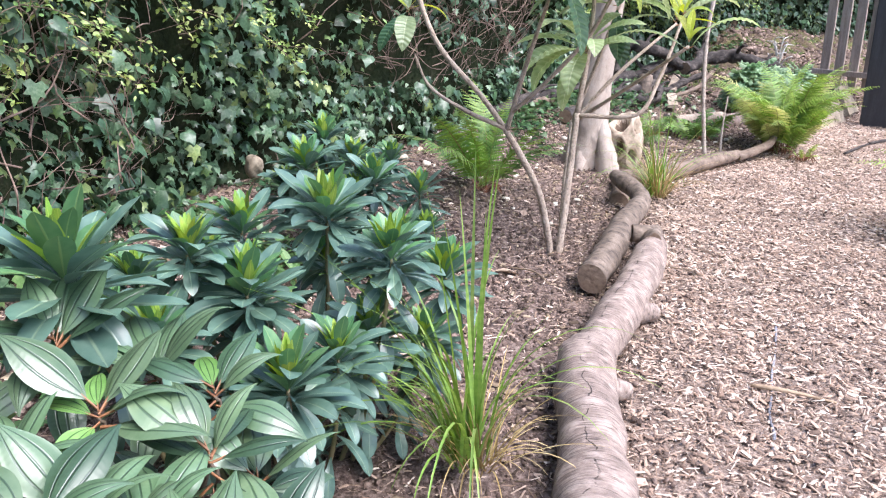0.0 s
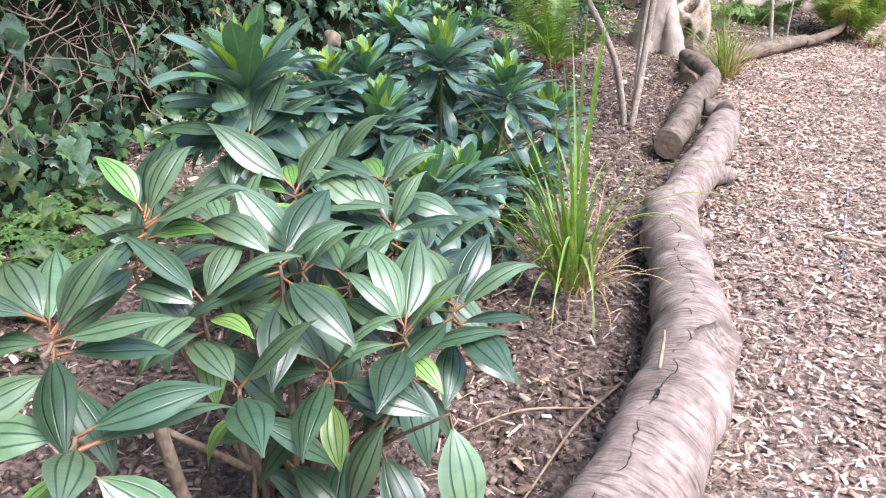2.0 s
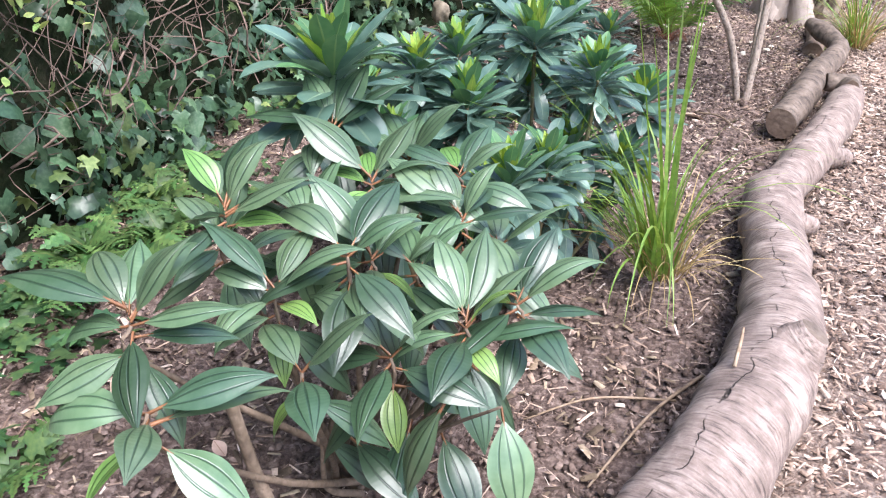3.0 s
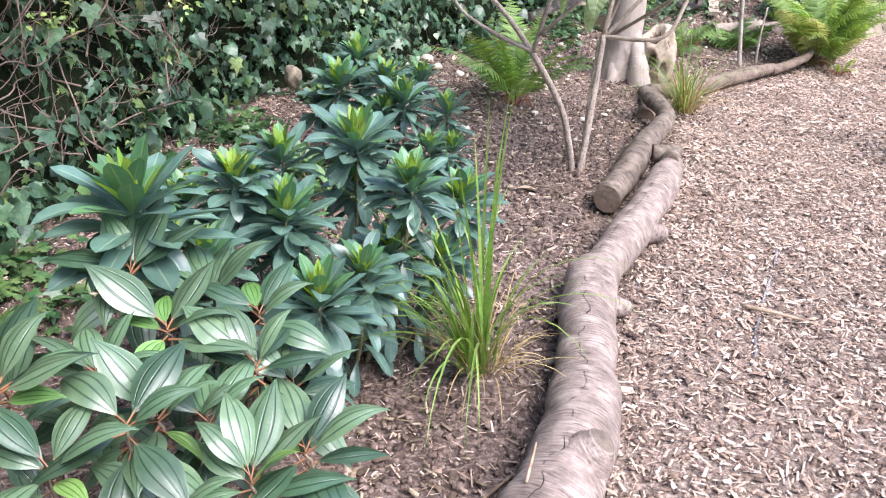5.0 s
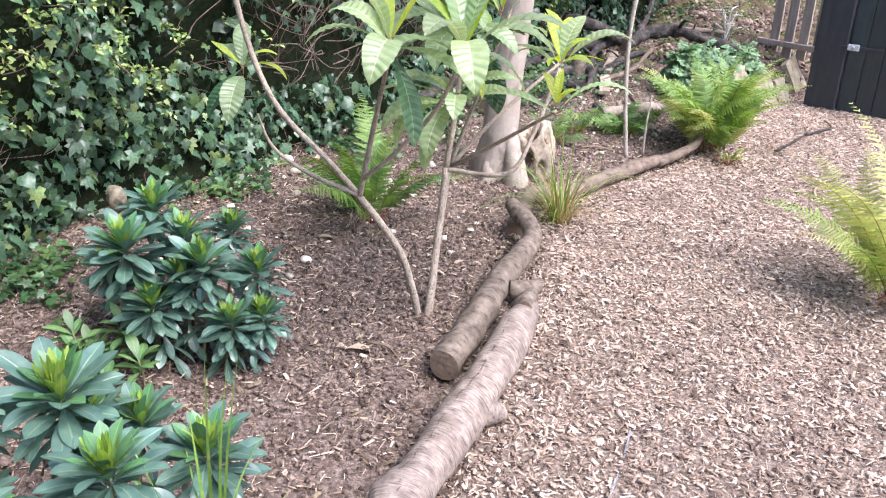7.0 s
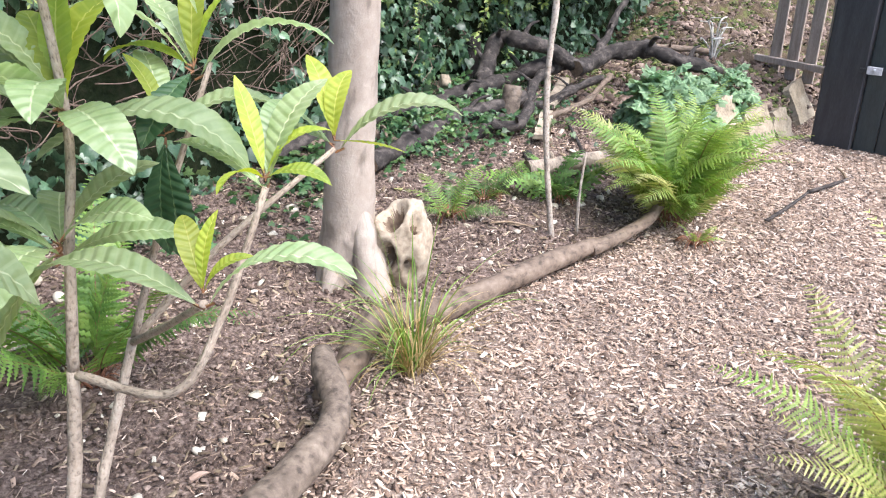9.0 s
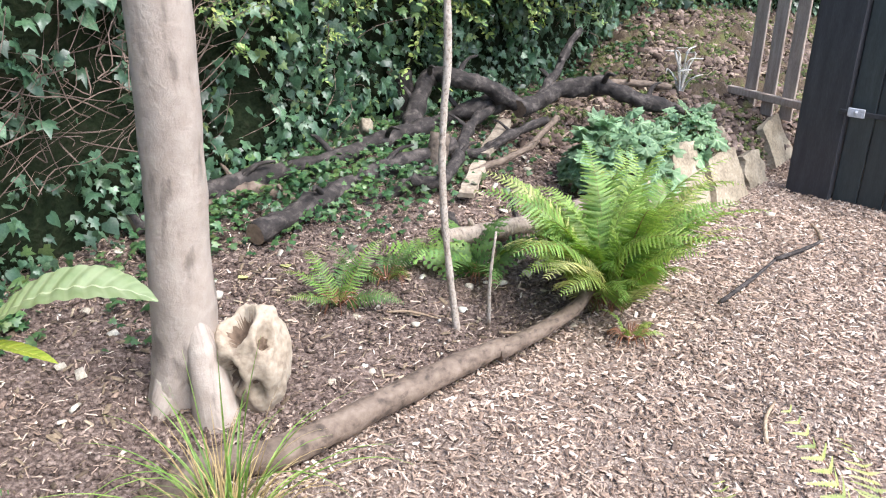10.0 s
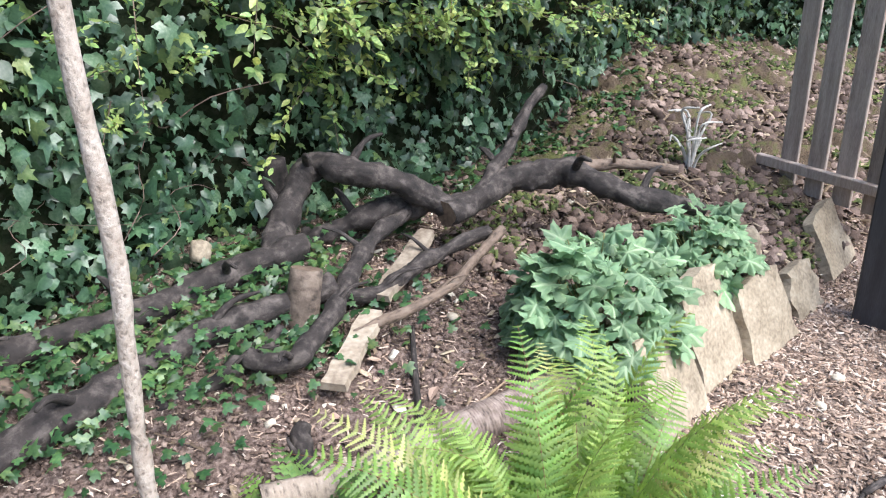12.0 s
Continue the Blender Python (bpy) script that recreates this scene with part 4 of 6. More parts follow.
def shoot(x, y, z, up, out, i):
    a = Vector((-0.5 + 0.04 * math.cos(i), 0.95 + 0.04 * math.sin(i * 2), 0.08))
    b = Vector((x, y, z))
    mid = a.lerp(b, 0.5) + Vector((rng.uniform(-0.03, 0.03), rng.uniform(-0.03, 0.03), -0.06))
    part("stem", tube(bmesh.new(), [(*a, 0.008), (*mid, 0.006), (*(b + Vector((0, 0, -0.05))), 0.0036), (*b, 0.0026)], 7, 4, 0.05, 12, i), BARK_BROWN, shrub)
    turn0 = rng.uniform(-0.4, 0.4)
    for k in range(up):
        az = (k / max(1, up - 1) - 0.5) * 2.6 + turn0 * 0.5 + rng.uniform(-0.2, 0.2)
        place_leaf(vib_young if rng.random() < 0.06 else rng.choice(vib_meshes), shrub, b + Vector((0, 0, 0.005 * k)), az, radians(rng.uniform(12, 55)), rng.uniform(-0.3, 0.3), rng.uniform(0.74, 1.04))
    for k in range(out):
        az = math.pi + (k / max(1, out - 1) - 0.5) * 3.9 + turn0 + rng.uniform(-0.22, 0.22)
        # low shoots and hanging leaves often take the copy with painted-in shade
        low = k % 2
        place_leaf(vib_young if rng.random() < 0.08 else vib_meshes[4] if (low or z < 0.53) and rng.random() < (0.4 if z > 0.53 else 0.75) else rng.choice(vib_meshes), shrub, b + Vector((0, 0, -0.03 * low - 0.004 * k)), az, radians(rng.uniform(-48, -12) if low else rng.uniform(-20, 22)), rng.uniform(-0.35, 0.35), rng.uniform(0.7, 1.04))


for i, (x, y, z, up, out) in enumerate(VIB_NODES):
    shoot(x, y, z, up, out, i)
for x, y, z, az, el in ((-0.44, 0.82, 0.3, 240, -15), (-0.3, 0.86, 0.3, 215, -30), (-0.27, 0.785, 0.42, 130, -55), (-0.185, 0.755, 0.44, 205, -60), (-0.34, 0.84, 0.33, 170, -40)):
    part("stem", tube(bmesh.new(), [(-0.42, 0.92, 0.12, 0.006), ((x - 0.42) / 2, (y + 0.92) / 2, z * 0.7, 0.004), (x, y, z, 0.0022)], 6, 4, 0.05, 12, x), BARK_BROWN, shrub)
    # the lowest of these single leaves have their shade in the colour too
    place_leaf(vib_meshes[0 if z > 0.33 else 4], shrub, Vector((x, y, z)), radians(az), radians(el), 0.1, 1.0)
part("stem", tube(bmesh.new(), [(-0.5, 0.72, 0.1, 0.011), (-0.535, 0.69, 0.3, 0.0105), (-0.555, 0.675, 0.5, 0.009)], 9, 5, 0.12, 18, 4.0, 1), [BARK_BROWN, HEART], shrub, "bare cut brown stem")
part("stem", tube(bmesh.new(), [(-0.555, 0.678, 0.49, 0.008), (-0.6, 0.62, 0.5, 0.0065), (-0.565, 0.53, 0.56, 0.004)], 8, 5, 0.1, 18, 5.0), BARK_BROWN, shrub)

# ---- spurges ----
EUPH = leaf_material("blue_green_spurge_leaf", (0.06, 0.125, 0.095), (0.13, 0.21, 0.16), (0.17, 0.25, 0.17), "plain", 0.33, 0.08, 0.75)
EUPH_MID = leaf_material("green_spurge_leaf", (0.06, 0.16, 0.07), (0.11, 0.23, 0.09), (0.15, 0.26, 0.10), "plain", 0.42, 0.12, 0.5)
EUPH_TOP = leaf_material("yellow_green_spurge_tip", (0.15, 0.27, 0.045), (0.28, 0.38, 0.06), (0.34, 0.42, 0.08), "plain", 0.45, 0.2, 0.5)
euph_big = [leaf_mesh("spurge_leaf", 0.145, w * 1.22, bend, EUPH, 0.68, 11, 4, 0.28, 0, 0, 0, tw, 0.0, st, 0.62) for w, bend, tw, st in ((0.036, 25, 0.2, 8), (0.032, 45, -0.2, 15), (0.038, 5, 0.1, 0), (0.034, 60, 0.3, 20))]
euph_mid = [leaf_mesh("spurge_leaf", 0.112, w * 1.25, bend, EUPH_MID, 0.65, 8, 4, 0.3, 0, 0, 0, 0, 0, 0, 0.65) for w, bend in ((0.028, 10), (0.024, 30))]
euph_top = [leaf_mesh("spurge_tip_leaf", 0.078, 0.019, bend, EUPH_TOP, 0.5, 6, 2, 0.35) for bend in (-10, 15)]
EUPH_STEM = material("pale_green_spurge_stem", [(0.1, 0.12, 0.05), (0.2, 0.17, 0.08), (0.28, 0.2, 0.11)], 12, 60, 0.6, 0.3, 0.003)
CLUMPS = [
    ((-0.35, 1.85, 0.12), [(-0.60, 1.36, 0.72, 1.3), (-0.47, 2.0, 0.61, 0.9), (-0.27, 2.06, 0.63, 1.1), (-0.095, 1.855, 0.59, 0.95), (-0.40, 1.74, 0.55, 1.05), (-0.53, 1.77, 0.63, 0.9), (-0.265, 1.47, 0.46, 1.0), (-0.15, 1.86, 0.40, 0.9), (0.03, 2.08, 0.46, 1.0), (-0.72, 1.92, 0.5, 0.9), (-0.14, 2.15, 0.5, 0.85), (-0.33, 1.62, 0.36, 0.85), (-0.2, 1.68, 0.42, 0.9), (-0.56, 1.6, 0.5, 0.9), (-0.42, 1.9, 0.46, 0.9), (-0.3, 2.2, 0.46, 0.85), (-0.02, 1.95, 0.34, 0.8), (-0.68, 1.66, 0.5, 0.9), (-0.6, 2.1, 0.48, 0.9)]),
    ((-0.35, 3.15, 0.12), [(-0.505, 3.1, 0.53, 1.1), (-0.245, 3.09, 0.47, 1.05), (-0.335, 3.21, 0.53, 0.9), (-0.47, 3.33, 0.59, 1.0), (-0.08, 3.2, 0.40, 0.9), (-0.14, 3.0, 0.30, 0.8), (-0.6, 3.2, 0.42, 0.9), (-0.2, 3.35, 0.5, 0.8), (-0.4, 3.0, 0.36, 0.9), (-0.32, 3.08, 0.42, 0.85), (-0.05, 3.08, 0.28, 0.8)]),
]
for centre, heads in CLUMPS:
    plant = thing("spurge_plant", centre, "bushy spurge with blue-green leaf rosettes and yellow-green tips", "plant", "spurge clumps in the bed")
    for i, (x, y, z, s) in enumerate(heads):
        bx, by = centre[0] + (x - centre[0]) * 0.55, centre[1] + (y - centre[1]) * 0.55
        g = gh(bx, by) - 0.02
        stem_pts = [(bx, by, g, 0.007), ((bx + x) / 2 + 0.01, (by + y) / 2, (g + z) / 2 - 0.03, 0.006), (x, y, z - 0.03, 0.005), (x, y, z + 0.01, 0.003)]
        stem = part("stem", tube(bmesh.new(), stem_pts, 7, 4, 0.04, 10, i), EUPH_STEM, plant)
        low = spline(stem_pts, 8)
        az = rng.uniform(0, TAU)
        for k in range(74):
            az += 2.39996 + rng.uniform(-0.15, 0.15)
            if k < 22:
                q = low[int(6 + k * 0.75)]
                place_leaf(rng.choice(euph_big), stem, Vector(q[:3]), az, radians(rng.uniform(-55, -10)), rng.uniform(-0.3, 0.3), s * rng.uniform(0.75, 1.0))
            elif k < 48:
                place_leaf(rng.choice(euph_big), stem, Vector((x, y, z - 0.04 + (k - 22) * 0.0022)), az, radians(-10 + (k - 22) * 2.1 + rng.uniform(-8, 8)), rng.uniform(-0.25, 0.25), s * rng.uniform(0.85, 1.1))
            elif k < 60:
                place_leaf(rng.choice(euph_mid), stem, Vector((x, y, z + (k - 48) * 0.002)), az, radians(40 + (k - 48) * 3.2 + rng.uniform(-6, 6)), rng.uniform(-0.2, 0.2), s * rng.uniform(0.9, 1.1))
            else:
                place_leaf(rng.choice(euph_top), stem, Vector((x, y, z + 0.012)), az, radians(56 + (k - 60) * 2.2), 0, s * rng.uniform(1.05, 1.45), "tip_leaf")

LIGHT = leaf_material("fresh_green_leaf", (0.07, 0.15, 0.05), (0.13, 0.22, 0.08), (0.17, 0.26, 0.1), "plain", 0.45, 0.18, 0.5)
fresh = [leaf_mesh("fresh_leaf", 0.10, 0.036, b, LIGHT, 0.6, 8, 4, 0.25) for b in (15, 40)]
seedling = thing("leafy_seedling", (-0.5, 2.9, 0.15), "low fresh-green leafy plant beside the spurge", "plant")
for i in range(9):
    x, y = -0.5 + rng.uniform(-0.16, 0.2), 2.88 + rng.uniform(-0.1, 0.12)
    g = gh(x, y)
    z = g + rng.uniform(0.1, 0.2)
    stem = part("stem", tube(bmesh.new(), [(x, y, g - 0.01, 0.004), (x + 0.01, y, (g + z) / 2, 0.0035), (x, y, z, 0.002)], 6, 3), EUPH_STEM, seedling)
    for k in range(9):
        place_leaf(rng.choice(fresh), stem, Vector((x, y, z - 0.06 + 0.007 * k)), k * 2.4 + rng.random(), radians(5 + 7 * k), 0, rng.uniform(0.7, 1.1))

# ---- loquat ----
LOQ = leaf_material("loquat_leaf", (0.2, 0.28, 0.12), (0.3, 0.375, 0.2), (0.44, 0.5, 0.3), "ribbed", 0.36, 0.35, 0.7, 13)
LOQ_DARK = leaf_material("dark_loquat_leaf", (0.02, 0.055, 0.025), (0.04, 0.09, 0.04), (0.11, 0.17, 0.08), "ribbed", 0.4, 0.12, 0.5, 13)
LOQ_YOUNG = leaf_material("young_loquat_leaf", (0.22, 0.30, 0.045), (0.34, 0.40, 0.07), (0.42, 0.46, 0.12), "ribbed", 0.5, 0.4, 0.4, 12)
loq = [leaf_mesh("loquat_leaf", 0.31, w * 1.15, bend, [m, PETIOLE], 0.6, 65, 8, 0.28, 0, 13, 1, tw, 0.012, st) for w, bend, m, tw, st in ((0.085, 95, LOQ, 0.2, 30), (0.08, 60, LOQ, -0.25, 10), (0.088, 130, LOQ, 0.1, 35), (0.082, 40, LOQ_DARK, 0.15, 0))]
loq_young = [leaf_mesh("young_loquat_leaf", 0.23, w * 1.15, bend, [LOQ_YOUNG, PETIOLE], 0.55, 36, 6, 0.3, 0, 12, 1, tw, 0.01, st) for w, bend, tw, st in ((0.05, 50, 0.2, 10), (0.058, 85, -0.3, 20), (0.042, 15, 0.1, 0))]
loquat = thing("loquat_shrub", (0.52, 3.56, 0.05), "young loquat with bare forked stems and ribbed leaves", "shrub")
LOQ_STEMS = [
    [(0.505, 3.56, 0.0, 0.019), (0.48, 3.55, 0.15, 0.018), (0.43, 3.52, 0.34, 0.0175), (0.35, 3.47, 0.5, 0.0165), (0.27, 3.42, 0.634, 0.015)],
    [(0.27, 3.42, 0.634, 0.013), (0.1, 3.42, 0.71, 0.010), (-0.04, 3.46, 0.8, 0.008), (-0.1, 3.5, 0.92, 0.004)],
    [(0.28, 3.43, 0.62, 0.014), (0.17, 3.4, 0.77, 0.0125), (-0.02, 3.4, 1.0, 0.012), (-0.12, 3.4, 1.34, 0.011), (-0.16, 3.4, 1.75, 0.009)],
    [(0.28, 3.42, 0.63, 0.013), (0.3, 3.38, 0.72, 0.012), (0.34, 3.3, 0.9, 0.011), (0.42, 3.06, 1.24, 0.008)],
    [(0.3, 3.38, 0.71, 0.011), (0.42, 3.28, 0.84, 0.010), (0.56, 3.18, 1.02, 0.009), (0.65, 3.1, 1.22, 0.007)],
    [(0.535, 3.57, 0.0, 0.02), (0.56, 3.6, 0.2, 0.019), (0.59, 3.66, 0.45, 0.018), (0.61, 3.69, 0.655, 0.016)],
    [(0.61, 3.69, 0.65, 0.015), (0.65, 3.7, 0.93, 0.0125), (0.67, 3.75, 1.18, 0.011), (0.66, 3.75, 1.55, 0.009)],
    [(0.61, 3.69, 0.645, 0.012), (0.85, 3.6, 0.66, 0.011), (0.95, 3.65, 0.8, 0.010), (1.05, 3.71, 1.06, 0.008)],
    [(0.545, 3.58, 0.02, 0.018), (0.58, 3.75, 0.28, 0.016), (0.63, 3.955, 0.577, 0.014)],
    [(0.63, 3.95, 0.57, 0.012), (0.8, 3.72, 0.74, 0.010), (1.0, 3.42, 0.96, 0.008)],
    [(0.63, 3.955, 0.57, 0.012), (0.85, 4.0, 0.8, 0.010), (1.13, 4.1, 1.02, 0.007)],
    [(0.63, 3.955, 0.57, 0.012), (0.75, 3.95, 0.9, 0.010), (0.88, 4.02, 1.24, 0.007)],
]
for i, rows in enumerate(LOQ_STEMS):
    part("stem", tube(bmesh.new(), [(x, y, z, r * 0.86) for x, y, z, r in rows], 10, 6, 0.06, 16, i * 2.0), STEM_SKIN, loquat)
# leaves of each shoot: heading (0 away, 90 west, -90 east), rise, size and kind
LOQ_SHOOTS = [
    ((-0.12, 3.42, 1.10), [(175, -20, 0.72, "arch"), (10, 65, 0.6, "flat"), (-80, 35, 0.5, "young"), (-95, 0, 0.62, "young"), (75, 40, 0.5, "young"), (30, 30, 0.6, "flat"), (130, -30, 0.6, "dark")]),
    ((-0.16, 3.4, 1.72), [(60, 10, 1.0, "arch"), (180, 15, 1.0, "arch"), (-60, 20, 0.9, "arch"), (-130, 0, 1.0, "flat"), (120, 0, 0.9, "arch"), (0, 50, 0.8, "young")]),
    ((0.42, 3.06, 1.25), [(175, 10, 0.9, "droop"), (-150, -45, 0.85, "dark"), (100, 15, 0.8, "arch"), (60, 30, 0.8, "arch"), (-95, -10, 0.8, "flat"), (0, 20, 0.8, "flat"), (20, 65, 0.8, "young"), (-70, 60, 0.8, "young"), (140, 45, 0.9, "arch")]),
    ((0.65, 3.1, 1.22), [(20, 72, 0.95, "flat"), (115, 8, 1.1, "droop"), (-100, 26, 1.05, "arch"), (-38, 62, 1.05, "young"), (-150, -40, 0.6, "young"), (150, 30, 0.9, "arch"), (60, 45, 0.9, "flat"), (178, 5, 0.95, "droop"), (85, 60, 0.8, "young"), (-70, -20, 0.8, "flat"), (-60, 70, 0.8, "flat")]),
    ((0.67, 3.75, 1.18), [(-97, 2, 1.12, "arch"), (15, 74, 0.95, "young"), (-25, 68, 1.0, "young"), (118, 18, 1.0, "arch"), (150, -5, 0.95, "arch"), (-62, 12, 0.8, "dark"), (60, 30, 0.9, "arch"), (-140, 0, 0.85, "arch"), (90, 50, 0.9, "arch"), (170, 35, 0.9, "flat"), (-165, 20, 0.8, "arch"), (100, -10, 0.9, "flat"), (45, 66, 0.9, "young")]),
    ((0.64, 3.69, 0.93), [(110, -5, 0.95, "arch"), (150, -20, 0.9, "arch"), (-78, 22, 0.7, "flat"), (80, 20, 0.9, "flat"), (175, 10, 0.8, "arch"), (125, 30, 0.9, "arch"), (20, 20, 0.8, "flat"), (140, -38, 0.9, "flat"), (95, -30, 0.95, "arch"), (60, 5, 0.9, "arch"), (-110, 35, 0.75, "flat"), (-50, 45, 0.7, "flat")]),
    ((0.66, 3.75, 1.55), [(100, 10, 1.0, "arch"), (-90, 20, 1.0, "arch"), (180, 10, 1.0, "arch"), (20, 40, 0.9, "flat"), (-40, 60, 0.9, "young"), (60, 60, 0.9, "young"), (-130, -25, 1.0, "arch"), (150, -30, 1.0, "arch"), (-60, -20, 1.0, "flat"), (60, -25, 1.0, "arch")]),
    ((1.05, 3.71, 1.07), [(-28, 62, 0.75, "flat"), (78, 36, 0.62, "flat"), (-62, 48, 0.6, "young"), (35, 66, 0.72, "young"), (-100, 12, 0.5, "young"), (150, 20, 0.5, "young"), (-10, 40, 0.7, "flat")]),
    ((1.0, 3.42, 0.97), [(82, 24, 0.86, "flat"), (-98, 28, 0.86, "arch"), (30, 62, 0.55, "young"), (-20, 75, 0.5, "young"), (-65, 45, 0.4, "young")]),
    ((1.13, 4.1, 1.03), [(-92, 26, 0.98, "arch"), (-104, 2, 0.62, "young"), (25, 60, 0.85, "young"), (80, 40, 0.7, "flat"), (-20, 70, 0.7, "young"), (60, 12, 0.7, "flat")]),
    ((0.84, 4.02, 1.22), [(-93, 26, 1.0, "arch"), (0, 74, 0.9, "young"), (-35, 60, 0.8, "young"), (80, 18, 0.8, "young"), (100, 38, 0.9, "arch"), (170, -10, 0.7, "dark"), (40, 45, 0.8, "flat")]),
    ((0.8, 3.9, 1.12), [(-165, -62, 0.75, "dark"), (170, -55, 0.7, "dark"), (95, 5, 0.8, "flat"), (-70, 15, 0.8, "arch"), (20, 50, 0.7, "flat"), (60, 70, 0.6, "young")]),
]
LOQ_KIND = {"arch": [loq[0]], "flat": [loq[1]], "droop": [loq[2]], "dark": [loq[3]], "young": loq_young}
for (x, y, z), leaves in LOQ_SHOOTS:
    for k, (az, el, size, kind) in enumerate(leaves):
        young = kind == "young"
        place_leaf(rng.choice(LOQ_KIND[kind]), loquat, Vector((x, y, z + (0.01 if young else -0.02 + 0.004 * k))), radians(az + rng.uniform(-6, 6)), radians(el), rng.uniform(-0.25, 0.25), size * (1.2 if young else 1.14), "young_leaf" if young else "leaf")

# ---- ferns ----
def frond_mesh(name, length, width, arch, mat, stalk, pairs=24, lobes=7, broad=0.2, start=75.0, bare=0.14):
    """A fern frond along +y: a stalk that arches over, with toothed leaflets on both sides."""
    bm = bmesh.new()
    pts, y, z = [], 0.0, 0.0
    steps = 40
    for i in range(steps + 1):
        u = i / steps
        a = radians(start - arch * u ** 1.4)
        if i:
            y += math.cos(a) * length / steps
            z += math.sin(a) * length / steps
        pts.append((Vector((0, y, z)), a))
    for i in range(0, steps, 2):
        (p, a), (q, b) = pts[i], pts[i + 2]
        r0, r1 = 0.003 * (1 - i / steps) + 0.0006, 0.003 * (1 - (i + 2) / steps) + 0.0006
        A = [bm.verts.new(p + Vector((r0 * c, 0, r0 * s))) for c, s in ((-1, -0.6), (1, -0.6), (0, 1))]
        B = [bm.verts.new(q + Vector((r1 * c, 0, r1 * s))) for c, s in ((-1, -0.6), (1, -0.6), (0, 1))]
        for k in range(3):
            bm.faces.new((A[k], A[(k + 1) % 3], B[(k + 1) % 3], B[k])).material_index = 1
    for i in range(pairs):
        u = bare + (0.99 - bare) * i / (pairs - 1)
        f = u * steps
        k = min(steps - 1, int(f))
        p = pts[k][0].lerp(pts[k + 1][0], f - k)
        a = pts[k][1]
        fw = Vector((0, math.cos(a), math.sin(a)))
        up = Vector((0, -math.sin(a), math.cos(a)))
        span = width / 2 * (math.sin(math.pi * min(1, (u * 0.93 + 0.05)) ** 0.75) ** 0.8 + 0.04)
        for side in (-1, 1):
            d = (Vector((side, 0, 0)) + fw * (0.22 + 0.3 * u + rng.uniform(-0.12, 0.12)) - up * rng.uniform(-0.1, 0.4)).normalized()
            across = (fw - d * fw.dot(d)).normalized()
            nrm = d.cross(across)
            prev = None
            w0 = span * broad
            for j in range(lobes * 2 + 1):
                t = j / (lobes * 2)
                w = w0 * (1 - t) ** 0.6 * (1.0 if j % 2 else 0.2) + 0.0008
                c = p + d * span * t - up * 0.10 * span * t * t + nrm * 0.0
                cur = (bm.verts.new(c - across * w), bm.verts.new(c + up * w * 0.25), bm.verts.new(c + across * w * 1.1))
                if prev:
                    bm.faces.new((prev[0], cur[0], cur[1], prev[1]))
                    bm.faces.new((prev[1], cur[1], cur[2], prev[2]))
                prev = cur
    return finish(name, bm, [mat, stalk])


FERN = material("fern_green", [(0.15, 0.255, 0.055), (0.26, 0.375, 0.095), (0.40, 0.485, 0.16)], 5, 70, 0.5, 0.2, 0.002, 0.14, trans=0.4, island=0.012)
FERN_YELLOW = material("yellowing_fern", [(0.24, 0.3, 0.08), (0.38, 0.41, 0.14), (0.52, 0.49, 0.22)], 5, 70, 0.5, 0.2, 0.002, 0.14, trans=0.35, island=0.012)
FERN_DARK = material("dark_fern_green", [(0.05, 0.11, 0.03), (0.09, 0.17, 0.045), (0.15, 0.24, 0.06)], 5, 70, 0.5, 0.2, 0.002, 0.14, trans=0.25, island=0.012)
FERN_MID = material("mid_fern_green", [(0.09, 0.18, 0.035), (0.16, 0.27, 0.055), (0.25, 0.36, 0.085)], 5, 70, 0.5, 0.2, 0.002, 0.14, trans=0.3, island=0.012)
STALK = material("rusty_fern_stalk", [(0.1, 0.04, 0.02), (0.2, 0.08, 0.04), (0.25, 0.13, 0.06)], 20, 60, 0.6, 0.3, 0.002)
STALK_GREEN = material("green_fern_stalk", [(0.1, 0.12, 0.03), (0.18, 0.18, 0.06), (0.22, 0.2, 0.08)], 20, 60, 0.6, 0.3, 0.002)
fr_green = [frond_mesh("frond", 0.8, 0.19, a, m, STALK if k % 2 else STALK_GREEN, 33, 8, 0.13, s, 0.26) for k, (a, m, s) in enumerate(((70, FERN, 80), (115, FERN, 80), (75, FERN, 64), (85, FERN_MID, 70), (70, FERN_YELLOW, 58), (100, FERN_MID, 78)))]
fr_dark = [frond_mesh("frond", 0.72, 0.19, a, m, STALK, 30, 6, 0.14, s, 0.2) for a, m, s in ((45, FERN_MID, 80), (60, FERN_MID, 74), (75, FERN_DARK, 66))]
fr_yellow = [frond_mesh("frond", 0.92, 0.2, a, m, STALK, 34, 9, 0.12, s, 0.2) for a, m, s in ((60, FERN_YELLOW, 74), (80, FERN_YELLOW, 70), (70, FERN_YELLOW, 58), (85, FERN, 66))]
fr_fine = [frond_mesh("frond", 0.6, 0.17, a, m, STALK, 24, 6, 0.12, s) for a, m, s in ((60, FERN_DARK, 78), (80, FERN_MID, 70), (95, FERN_DARK, 62))]
fr_broad = [frond_mesh("frond", 0.5, 0.19, a, m, STALK_GREEN, 14, 3, 0.3, s) for a, s, m in ((80, 60, FERN_MID), (60, 50, FERN_DARK), (95, 66, FERN_DARK))]


